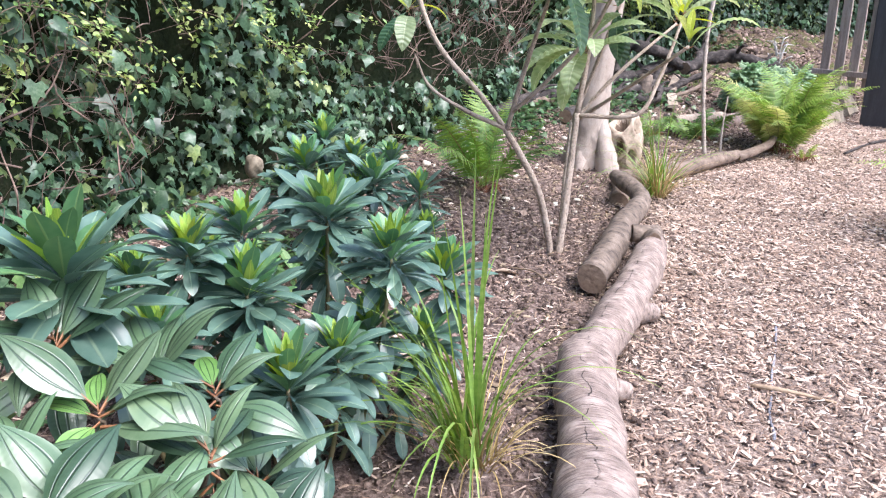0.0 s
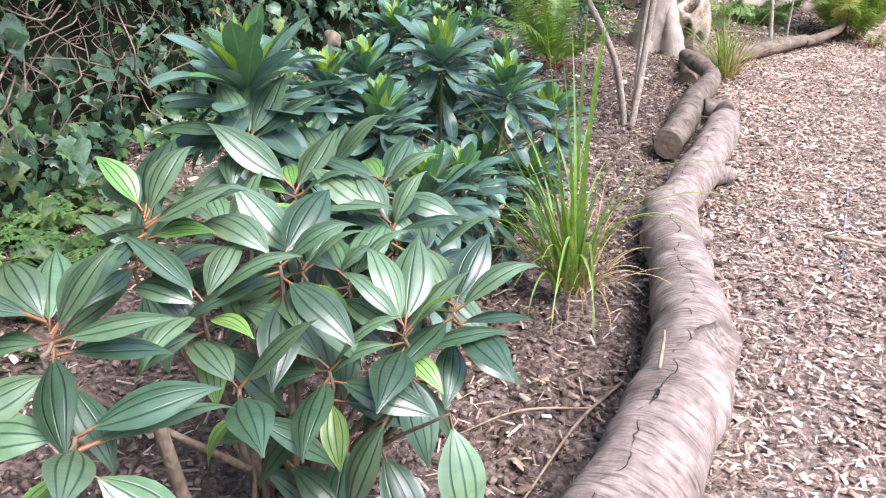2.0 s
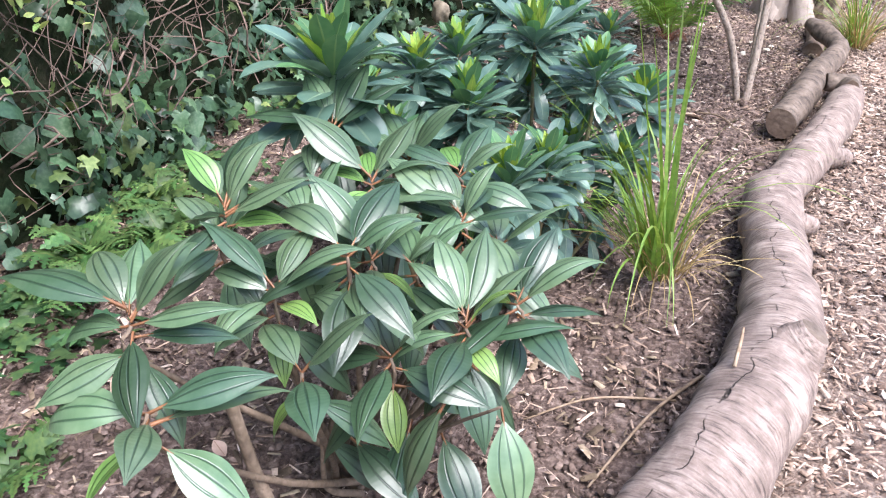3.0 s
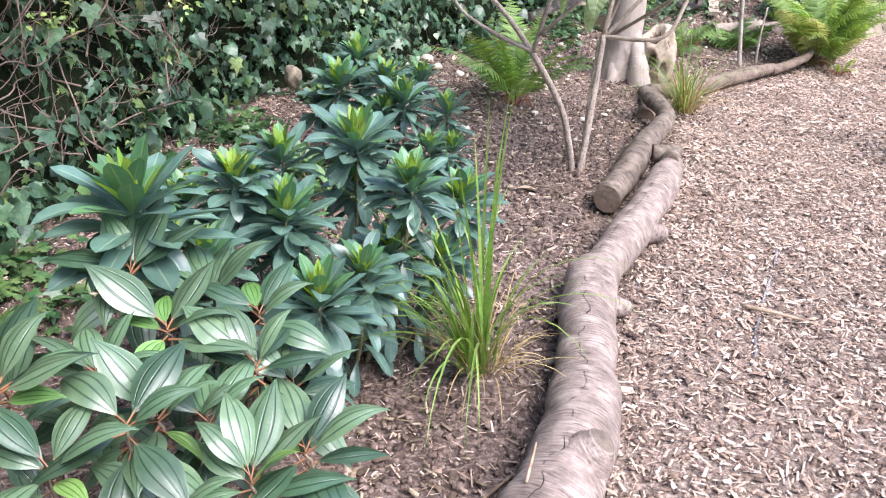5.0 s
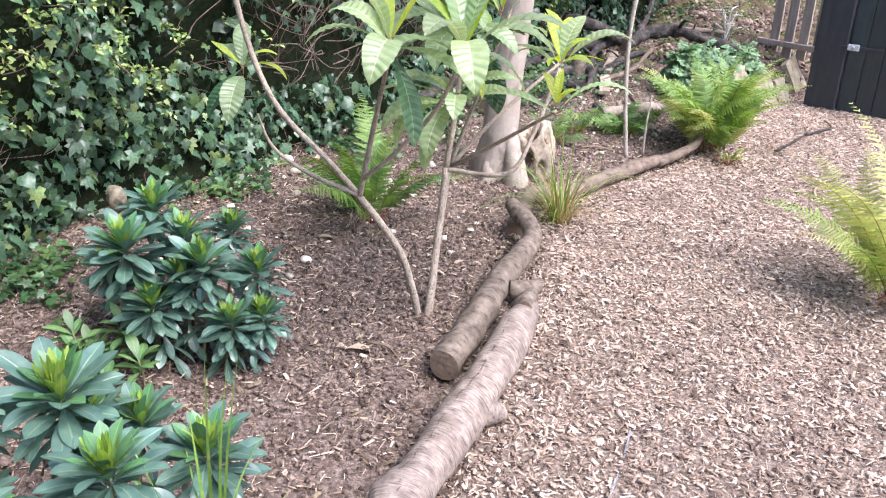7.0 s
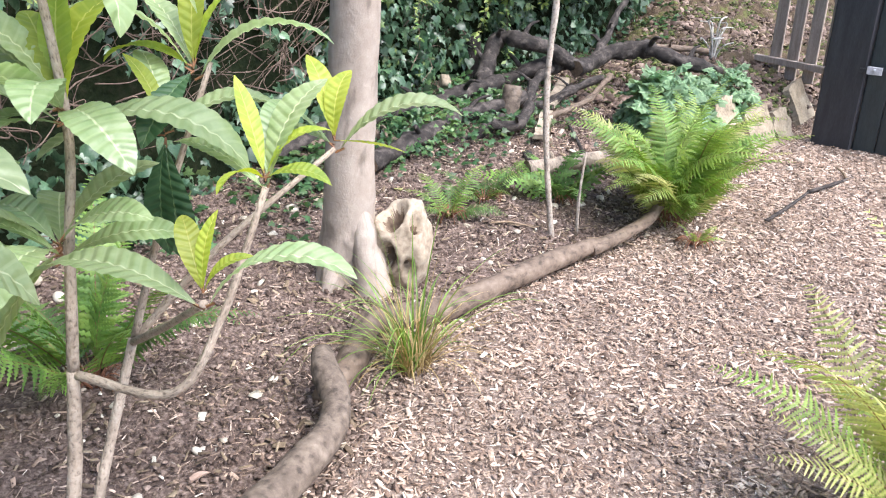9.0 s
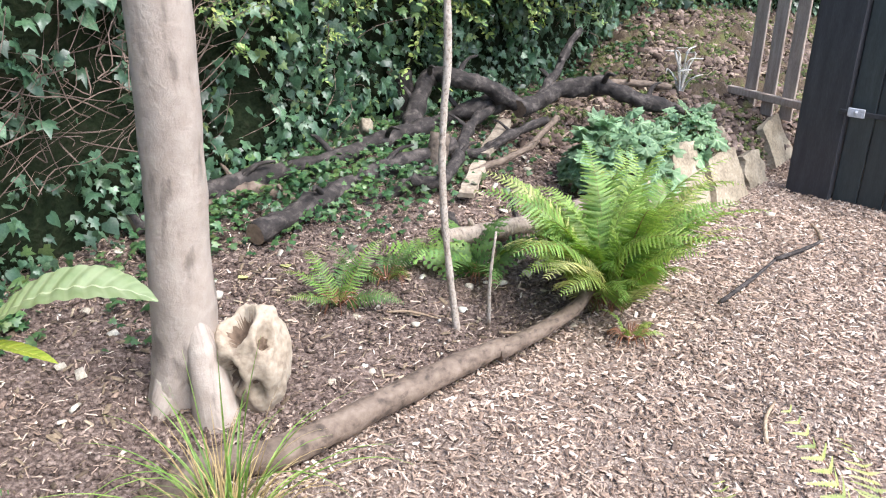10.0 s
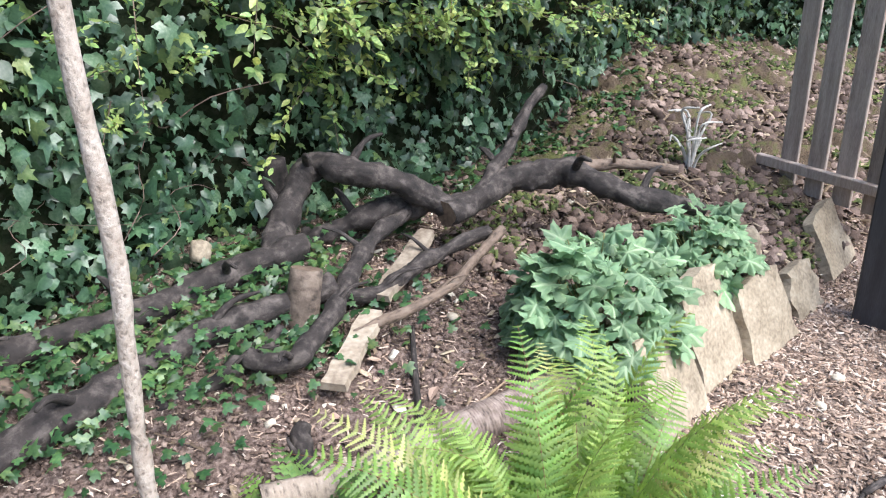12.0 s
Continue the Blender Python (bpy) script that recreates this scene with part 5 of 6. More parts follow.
def fern(x, y, label, meshes, count, low, high, spin=0.0, crown=0.03, lift=(-16, 14)):
    g = gh(x, y) - 0.01
    ob = thing("fern", (x, y, g), label, "fern")
    for i in range(count):
        az = spin + i * 2.39996 + rng.uniform(-0.3, 0.3)
        f = part("frond", rng.choice(meshes), None, ob)
        r = rng.uniform(0.2, 1) * crown
        f.matrix_basis = Matrix.Translation((x - r * math.sin(az), y + r * math.cos(az), g)) @ Matrix.Rotation(az, 4, "Z") @ Matrix.Rotation(radians(rng.uniform(*lift)), 4, "X") @ Matrix.Rotation(rng.uniform(-0.55, 0.55), 4, "Y") @ Matrix.Scale(rng.uniform(low, high), 4)
    bm = bmesh.new()
    for i in range(26):
        az = rng.uniform(0, TAU)
        tube(bm, [(x, y, g, 0.004), (x + 0.06 * math.cos(az), y + 0.06 * math.sin(az), g + 0.06, 0.003), (x + 0.1 * math.cos(az), y + 0.1 * math.sin(az), g + rng.uniform(0.0, 0.06), 0.0015)], 5, 3)
    part("dead_stalk_tuft", bm, STALK, ob, "rusty dead frond stalks")["kind"] = "stuff"
    return ob


fern(2.62, 6.3, "large bright green fern with arching fronds", fr_green, 96, 0.55, 1.12, 0.4, 0.14, (6, 32))
fern(0.24, 4.47, "green fern with rusty stalks behind the loquat", fr_dark, 14, 0.7, 1.1, 1.0)
fern(2.74, 3.84, "large yellowing fern beside the bark path", fr_yellow, 30, 0.7, 1.12, 2.0, 0.08, (2, 30))
fern(1.41, 6.06, "small sparse green fern in bare soil", fr_fine, 9, 0.4, 0.68, 0.3)
fern(1.6, 6.3, "small dark green fern among ivy", fr_fine, 8, 0.4, 0.62, 1.3)
fern(2.02, 6.42, "low fern with broad rounded leaflets", fr_broad, 9, 0.7, 1.0, 0.9)
fern(2.66, 5.98, "small low fern frond tuft at the path edge", fr_green[:2], 4, 0.22, 0.32, 2.5)

# ---- grasses ----
BLADE = material("green_grass_blade", [(0.08, 0.16, 0.03), (0.15, 0.26, 0.05), (0.27, 0.35, 0.10)], 6, 60, 0.42, 0.2, 0.002, 0.16, trans=0.25, island=0.015)
STRAW = material("dry_grass_blade", [(0.2, 0.13, 0.05), (0.36, 0.26, 0.11), (0.5, 0.4, 0.2)], 6, 60, 0.6, 0.2, 0.002, 0.16, trans=0.15)


def blades(count, centre, spread, low, high, lean, width, seed, droop=1.0, toward=(0, TAU)):
    r = random.Random(seed)
    bm = bmesh.new()
    for _ in range(count):
        az = r.uniform(*toward)
        length = r.uniform(low, high)
        tilt = radians(r.uniform(*lean))
        d = Vector((math.cos(az), math.sin(az), 0))
        side = Vector((-d.y, d.x, 0))
        p = Vector(centre) + d * spread * r.random() + side * spread * r.uniform(-0.5, 0.5)
        bend = radians(r.uniform(20, 95)) * droop
        prev = None
        for i in range(11):
            u = i / 10
            a = math.pi / 2 - tilt - bend * u ** 1.6
            w = width * (1 - u ** 2.2) * 0.5 + 0.0003
            fold = Vector((0, 0, 1)) * w * 0.5
            cur = (bm.verts.new(p - side * w + fold), bm.verts.new(p), bm.verts.new(p + side * w + fold))
            if prev:
                bm.faces.new((prev[0], prev[1], cur[1], cur[0]))
                bm.faces.new((prev[1], prev[2], cur[2], cur[1]))
            prev = cur
            p = p + (d * math.cos(a) + Vector((0, 0, 1)) * math.sin(a)) * length / 10
    return bm


def grow(name, spec, mat, parent):
    """Blades of grass as parts of their own."""
    count, *rest = spec
    for k in range(count):
        args = list(rest)
        args[6] = rest[6] * 1000 + k
        part(name, blades(1, *args), mat, parent)


tuft = thing("grass_tuft", (0.11, 1.78, 0.12), "clump of arching green grass beside the log", "grass")
grow("blade", (40, (0.09, 1.8, 0.1), 0.06, 0.3, 0.78, (4, 42), 0.0085, 1, 1.7, (2.2, 4.9)), BLADE, tuft)
grow("blade", (26, (0.09, 1.8, 0.1), 0.05, 0.25, 0.6, (0, 24), 0.0085, 11, 1.4), BLADE, tuft)
grow("tall_blade", (7, (0.1, 1.82, 0.1), 0.03, 0.6, 0.8, (0, 9), 0.011, 5, 0.16), BLADE, tuft)
part("dry_grass", blades(70, (0.11, 1.78, 0.1), 0.05, 0.12, 0.34, (5, 55), 0.004, 2, 1.3), STRAW, tuft, "dry straw-coloured blades")["kind"] = "stuff"
tuft = thing("grass_tuft", (1.28, 4.72, 0.02), "straggly half-dry grass clump beside the tree foot", "grass")
grow("blade", (52, (1.28, 4.74, 0.0), 0.06, 0.2, 0.62, (0, 50), 0.0075, 3, 1.6), BLADE, tuft)
grow("tall_blade", (6, (1.27, 4.76, 0.0), 0.03, 0.5, 0.66, (0, 10), 0.008, 8, 0.2), BLADE, tuft)
part("dry_grass", blades(130, (1.28, 4.72, 0.0), 0.06, 0.14, 0.46, (5, 50), 0.004, 4, 1.2), STRAW, tuft, "dry straw-coloured blades")["kind"] = "stuff"
# ---- stone edging, fence and gate ----
def slab(name, x, y, z0, width, height, thick, turn, lean, seed, label):
    g = thing(name, (x, y, z0), label, "stone", "stones edging the bank")
    bm = bmesh.new()
    nx_, nz_ = 9, 9
    grid = {}
    for side in (0, 1):
        for i in range(nx_):
            for k in range(nz_):
                u, v = i / (nx_ - 1) * 2 - 1, k / (nz_ - 1)
                taper = 1 - 0.35 * v * (0.5 + 0.9 * noise.noise(Vector((seed, 2, 0))))
                px = u * width / 2 * taper + 0.035 * noise.noise(Vector((v * 3, seed, u)))
                pz = v * height * (1 - 0.16 * u * noise.noise(Vector((seed * 2.3, 1, 0))) * 2 - 0.03 * u * u + 0.05 * noise.noise(Vector((u * 2.2, seed, 4))))
                py = (side - 0.5) * thick * (1 - 0.12 * max(abs(u), abs(2 * v - 1)) ** 6) + 0.012 * noise.noise(Vector((u * 2.5, v * 4, seed + side)))
                grid[side, i, k] = bm.verts.new((px, py, pz))
    for i in range(nx_ - 1):
        for k in range(nz_ - 1):
            bm.faces.new((grid[0, i, k], grid[0, i + 1, k], grid[0, i + 1, k + 1], grid[0, i, k + 1]))
            bm.faces.new((grid[1, i, k], grid[1, i, k + 1], grid[1, i + 1, k + 1], grid[1, i + 1, k]))
    rim = [(i, 0) for i in range(nx_)] + [(nx_ - 1, k) for k in range(1, nz_)] + [(i, nz_ - 1) for i in range(nx_ - 2, -1, -1)] + [(0, k) for k in range(nz_ - 2, 0, -1)]
    for a, b in zip(rim, rim[1:] + rim[:1]):
        bm.faces.new((grid[0, *a], grid[1, *a], grid[1, *b], grid[0, *b]))
    m = Matrix.Translation((x, y, z0)) @ Matrix.Rotation(radians(turn), 4, "Z") @ Matrix.Rotation(radians(lean), 4, "X")
    for v in bm.verts:
        v.co = m @ v.co
    face = part("stone_face", bm, STONE, g)
    face.data.polygons.foreach_set("use_smooth", [False] * len(face.data.polygons))


slab("stone_slab", 3.15, 7.25, -0.12, 0.38, 0.40, 0.07, 50, -24, 1.3, "pale sandstone slab set on edge beside the path")
slab("stone_slab", 3.4, 7.6, -0.12, 0.38, 0.45, 0.07, 50, -22, 5.1, "tall pale sandstone slab set on edge")
slab("stone_slab", 3.68, 7.83, -0.12, 0.4, 0.33, 0.06, 46, -24, 8.7, "low sandstone slab set on edge")
slab("stone_slab", 3.97, 8.2, -0.14, 0.3, 0.24, 0.06, 48, -24, 3.9, "yellowish sandstone slab set on edge")
slab("stone_slab", 4.3, 8.62, -0.1, 0.4, 0.32, 0.06, 52, -30, 6.6, "grey-brown stone slab leaning under the fence")
slab("stone_slab", 2.98, 7.5, -0.02, 0.2, 0.28, 0.07, 30, -6, 9.4, "small brown stone behind the slabs")
for x, y, z, s, label in ((3.68, 8.3, 0.15, 0.085, "rounded grey-brown stone on the bank"), (3.55, 8.15, 0.1, 0.06, "rounded brown stone on the bank"), (1.38, 7.7, 0.4, 0.05, "reddish brown stone in the ivy"), (-1.0, 4.3, 0.28, 0.06, "reddish brown stone at the hedge foot")):
    st = thing("boulder", (x, y, z), label, "stone")
    part("stone_face", rock(bmesh.new(), (x, y, z), (s, s * 0.85, s * 1.05), x, y, 0.35, 3), STONE, st)

fence = thing("picket_fence", (4.3, 8.9, 0.28), "weathered grey-brown picket fence on the bank", "fence")
fd = Vector((0.52, -0.85, 0)).normalized()
turn = pose(0, 0, 0, 0, 0, math.degrees(math.atan2(fd.y, fd.x)))
for i in range(0, 7):
    c = Vector((4.19, 9.16, 0)) + fd * (0.17 * i)
    part("picket", box(bmesh.new(), (c.x, c.y, 1.02), (0.105, 0.022, 1.75), turn, 0.004), FENCE, fence, smooth=False)
mid = Vector((4.19, 9.16, 0)) + fd * 0.42
back = Vector((-fd.y, fd.x, 0)) * -0.033
part("rail", box(bmesh.new(), (mid.x + back.x, mid.y + back.y, 0.285), (1.2, 0.04, 0.055), turn, 0.004), FENCE, fence, smooth=False)
part("rail", box(bmesh.new(), (mid.x - back.x, mid.y - back.y, 1.6), (1.4, 0.04, 0.06), turn, 0.004), FENCE, fence, smooth=False)

door_d = Vector((0.22, -0.185, 0)).normalized()
door_turn = pose(0, 0, 0, 0, 0, math.degrees(math.atan2(door_d.y, door_d.x)))
door_n = Vector((door_d.y, -door_d.x, 0))
gate = thing("wooden_gate", (4.5, 7.9, -0.16), "tall black-painted wooden gate with a metal hinge", "gate")
GATE_LEAF = material("dark_green_black_gate_leaf", [(0.014, 0.02, 0.022), (0.026, 0.035, 0.037), (0.042, 0.052, 0.055)], 5, 50, 0.5, 0.25, 0.003, stretch=(5, 5, 0.6))
a = Vector((4.18, 8.18, 0))
p = a + door_d * 0.14
part("gate_post", box(bmesh.new(), (p.x, p.y, 0.85), (0.28, 0.12, 2.1), door_turn, 0.008), GATE, gate, "black square gate post", smooth=False)
for i in range(6):
    p = a + door_d * (0.285 + 0.075 + 0.152 * i) - door_n * 0.02
    part("board", box(bmesh.new(), (p.x, p.y, 0.87), (0.148, 0.045, 2.06), door_turn, 0.006), GATE_LEAF, gate, smooth=False)
for z, w in ((0.44, 0.36),):
    p = a + door_d * (0.24 + w / 2) + door_n * 0.064
    hinge = part("hinge", box(bmesh.new(), (p.x, p.y, z), (w, 0.012, 0.03), door_turn, 0.003), GATE, gate, "black strap hinge", smooth=False)
    q = a + door_d * 0.34 + door_n * 0.072
    part("bolt_plate", box(bmesh.new(), (q.x, q.y, z + 0.005), (0.10, 0.014, 0.055), door_turn, 0.003), METAL, hinge, "dull metal plate", smooth=False)
    bm = bmesh.new()
    rock(bm, (q.x + door_n.x * 0.012, q.y + door_n.y * 0.012, z + 0.01), (0.012, 0.012, 0.012), 0, 0, 0.05, 2)
    part("bolt", bm, METAL, hinge, "shiny bolt head")

# ---- lobed-leaf perennials ----
LOBED = leaf_material("blue_green_lobed_leaf", (0.13, 0.225, 0.12), (0.23, 0.34, 0.18), (0.3, 0.4, 0.24), "plain", 0.55, 0.2, 0.4)


def lobed_leaf(size, cup):
    bm = bmesh.new()
    uv = bm.loops.layers.uv.verify()
    c = bm.verts.new((0, size * 0.42, 0))
    ring, inner = [], []
    count = 42
    for i in range(count):
        an = TAU * i / count
        r = size * 0.5 * (1 + 0.2 * math.cos(an * 7) + 0.07 * math.cos(an * 21))
        if abs(an - math.pi) < 0.3:
            r *= 0.55
        x, y = math.sin(an) * r, math.cos(an) * r
        ring.append(bm.verts.new((x, size * 0.42 + y, -cup * size + 0.07 * size * math.cos(an * 7 + 1))))
        inner.append(bm.verts.new((x * 0.5, size * 0.42 + y * 0.5, -cup * size * 0.2 + 0.03 * size * math.cos(an * 7))))
    for i in range(count):
        j = (i + 1) % count
        for f in (bm.faces.new((c, inner[j], inner[i])), bm.faces.new((inner[i], inner[j], ring[j], ring[i]))):
            for loop in f.loops:
                loop[uv].uv = (loop.vert.co.y / size, 0.5 + loop.vert.co.x / size)
    return finish("lobed_leaf", bm, LOBED)


lobed = [lobed_leaf(0.1, 0.12), lobed_leaf(0.086, 0.2), lobed_leaf(0.115, 0.05)]


def mound(x, y, radius, height, count, label):
    g = gh(x, y)
    ob = thing("leafy_perennial", (x, y, g), label, "plant")
    for i in range(count):
        az = i * 2.39996
        el = math.asin(min(1, (i + 0.5) / count)) if i % 5 else rng.uniform(0, 0.3)
        d = Vector((math.cos(az) * math.cos(el), math.sin(az) * math.cos(el), math.sin(el)))
        r = rng.uniform(0.8, 1.05)
        p = Vector((x + d.x * radius * r, y + d.y * radius * r, g + 0.12 + d.z * (height - 0.12) * r))
        place_leaf(rng.choice(lobed), ob, p, math.atan2(-d.x, d.y) + rng.uniform(-1.3, 1.3), radians(-48 + 46 * d.z + rng.uniform(-35, 35)), rng.uniform(-0.6, 0.6), rng.uniform(0.7, 1.3))
        if i % 4 == 0:
            part("leaf_stalk", tube(bmesh.new(), [(x, y, g - 0.01, 0.003), ((x + p.x) / 2, (y + p.y) / 2, g + (p.z - g) * 0.6, 0.0025), (*p, 0.002)], 5, 3), STALK_GREEN, ob)


mound(2.86, 7.5, 0.29, 0.47, 230, "rounded clump of blue-green lobed leaves behind the fern")
mound(3.38, 8.0, 0.2, 0.34, 100, "smaller clump of blue-green lobed leaves by the stones")

dead = thing("dead_plant", (3.6, 9.0, 0.2), "bleached white dead plant stems on the bank", "plant")
PALE = material("bleached_stem", [(0.4, 0.37, 0.32), (0.58, 0.55, 0.5), (0.7, 0.68, 0.63)], 20, 60, 0.7, 0.2, 0.002)
for i in range(16):
    az, g = rng.uniform(0, TAU), gh(3.6, 9.0)
    r = rng.uniform(0.03, 0.13)
    top = rng.uniform(0.16, 0.36)
    part("dry_stem", tube(bmesh.new(), [(3.6, 9.0, g - 0.05, 0.008), (3.6 + 0.4 * r * math.cos(az), 9 + 0.4 * r * math.sin(az), g + top * 0.6, 0.007), (3.6 + r * math.cos(az), 9 + r * math.sin(az), g + top, 0.006), (3.6 + 1.25 * r * math.cos(az + 0.9), 9 + 1.25 * r * math.sin(az + 0.9), g + top * rng.uniform(0.95, 1.15), 0.004)], 5, 4, 0.1), PALE, dead)

# ---- weeds near the hedge ----
WEED = material("bright_weed_leaf", [(0.03, 0.08, 0.022), (0.065, 0.14, 0.04), (0.12, 0.21, 0.06)], 6, 60, 0.5, 0.2, 0.002, 0.18, trans=0.25, island=0.02)
weed_meshes = [frond_mesh("frond", 0.2, 0.15, 60, WEED, STALK_GREEN, 9, 4, 0.3, 50), frond_mesh("frond", 0.16, 0.13, 80, WEED, STALK_GREEN, 8, 4, 0.32, 60)]
for x, y, count in ((-1.3, 1.72, 11), (-1.4, 1.55, 10), (-1.22, 1.5, 9), (-1.42, 1.9, 10), (-1.34, 1.38, 8), (-1.1, 0.8, 4)):
    g = gh(x, y)
    w = thing("feathery_weed", (x, y, g), "bright green feathery-leaved weed at the hedge foot", "weed", "weeds by the hedge")
    for i in range(count):
        f = part("frond", rng.choice(weed_meshes), None, w)
        f.matrix_basis = Matrix.Translation((x + rng.uniform(-0.04, 0.04), y + rng.uniform(-0.04, 0.04), g - 0.005)) @ Matrix.Rotation(i * 2.4, 4, "Z") @ Matrix.Rotation(rng.uniform(-0.2, 0.2), 4, "X") @ Matrix.Scale(rng.uniform(0.6, 1.05), 4)

# ---- sticks, stones and dead leaves lying about ----
STICKS = [((0.185, 1.456), (-0.06, 1.045), 0.004), ((0.12, 1.35), (-0.2, 1.2), 0.003), ((0.2, 1.2), (0.1, 0.95), 0.0035), ((3.16, 6.36), (3.62, 6.9), 0.011), ((3.62, 6.9), (4.02, 7.23), 0.012), ((4.0, 7.2), (4.05, 7.48), 0.009), ((0.98, 2.35), (1.2, 2.25), 0.007), ((1.62, 6.02), (1.85, 6.0), 0.005), ((2.1, 5.95), (2.35, 5.9), 0.006), ((0.3, 3.3), (0.45, 3.15), 0.004), ((2.25, 7.0), (2.2, 7.5), 0.012), ((3.0, 5.3), (3.12, 5.55), 0.008), ((0.72, 3.62), (1.12, 3.4), 0.004), ((2.2, 6.9), (2.55, 7.3), 0.006)]
for i, ((ax, ay), (bx, by), r) in enumerate(STICKS):
    st = thing("stick", (ax, ay, gh(ax, ay)), "dry brown stick lying on the ground", "stick", "sticks on the ground")
    mx, my = (ax + bx) / 2 + 0.02 * math.sin(i * 5), (ay + by) / 2 + 0.02 * math.cos(i * 7)
    part("wood", tube(bmesh.new(), [(ax, ay, gh(ax, ay) + r + 0.008, r), (mx, my, gh(mx, my) + r + 0.022, r * 0.95), (bx, by, gh(bx, by) + r + 0.008, r * 0.6)], 7, 6, 0.1, 14, i), LIMB_DARK if r > 0.01 else TWIG, st)

CORD = material("grey_cord_fibre", [(0.07, 0.07, 0.08), (0.16, 0.16, 0.18), (0.27, 0.27, 0.29)], 30, 120, 0.9, 0.6, 0.003)
cord = thing("rope", (1.07, 2.4, 0.0), "frayed grey rope half buried in the bark chips", "rope")
for rows in ([(1.24, 2.82), (1.17, 2.64), (1.075, 2.43), (1.04, 2.33)], [(1.02, 2.29), (0.975, 2.18), (0.945, 2.07), (0.91, 1.99)]):
    part("strand", tube(bmesh.new(), [(x, y, gh(x, y) + 0.009 - 0.006 * (k % 2), 0.0042) for k, (x, y) in enumerate(rows)], 7, 8, 0.3, 40, rows[0][0]), CORD, cord)

PEBBLE = material("pale_stone", [(0.3, 0.25, 0.19), (0.5, 0.44, 0.35), (0.64, 0.59, 0.5)], 12, 60, 0.8, 0.4, 0.004)
STONES = [(-0.03, 3.95, 0.03), (-0.075, 3.78, 0.022), (-0.166, 3.61, 0.022), (-0.19, 4.76, 0.03), (-0.33, 5.27, 0.045), (-0.25, 5.1, 0.04), (-0.1, 5.0, 0.035), (0.55, 3.98, 0.02), (1.12, 2.75, 0.02), (2.26, 6.48, 0.03), (2.14, 6.38, 0.022), (1.98, 6.3, 0.026), (0.9, 6.05, 0.03), (0.75, 6.3, 0.035), (1.75, 5.95, 0.02), (1.6, 5.6, 0.02), (0.62, 6.0, 0.04), (3.85, 7.6, 0.03), (3.7, 7.4, 0.025), (2.35, 7.6, 0.03), (0.8, 4.6, 0.02), (0.45, 4.9, 0.024), (0.3, 5.1, 0.026), (0.65, 4.2, 0.018)]
for x, y, s in STONES:
    st = thing("stone", (x, y, gh(x, y)), "small pale stone lying on the soil", "stone", "pale stones on the soil")
    part("stone_face", rock(bmesh.new(), (x, y, gh(x, y) + s * 0.45), (s, s * 0.75, s * 0.6), x * 9, y * 3, 0.3, 2), PEBBLE, st)

DEAD_LEAF = leaf_material("tan_dead_leaf", (0.36, 0.26, 0.19), (0.5, 0.38, 0.29), (0.28, 0.19, 0.13), "plain", 0.7, 0.1, 0.3)
YELLOW_LEAF = leaf_material("yellow_dead_leaf", (0.42, 0.42, 0.14), (0.56, 0.55, 0.25), (0.4, 0.4, 0.18), "plain", 0.6, 0.2, 0.3)
dead_meshes = [leaf_mesh("blade", 0.1, 0.045, 40, DEAD_LEAF, 0.5, 10, 4, 0.5), leaf_mesh("blade", 0.07, 0.04, -30, DEAD_LEAF, 0.5, 10, 4, 0.4), leaf_mesh("blade", 0.08, 0.06, 20, YELLOW_LEAF, 0.5, 8, 4, 0.2)]
FALLEN = [(0.23, 3.23, 0, 1.3), (1.15, 6.32, 2, 0.9), (0.95, 6.2, 2, 0.7), (-0.75, 0.95, 1, 0.7), (-0.62, 0.8, 1, 0.8), (0.55, 3.95, 0, 0.9), (0.42, 4.05, 1, 0.9), (0.72, 4.1, 0, 0.8), (2.1, 7.3, 1, 0.8), (2.3, 7.2, 0, 0.7), (2.5, 7.5, 1, 0.8), (2.0, 7.0, 0, 0.7), (0.7, 6.55, 2, 0.8), (-0.3, 1.0, 1, 0.6), (1.2, 6.8, 2, 0.7), (-0.3, 5.2, 0, 0.8), (-0.15, 5.3, 1, 0.9), (0.0, 4.2, 0, 0.8)]
for x, y, k, s in FALLEN:
    lf = thing("dead_leaf", (x, y, gh(x, y)), ("curled tan dead leaf lying on soil", "curled tan dead leaf lying on soil", "fallen yellow leaf lying on soil")[k], "leaf", "dead leaves on the soil")
    place_leaf(dead_meshes[k], lf, Vector((x, y, gh(x, y) + 0.018)), rng.uniform(0, TAU), rng.uniform(-0.1, 0.15), rng.uniform(-0.2, 0.2), s, "blade")


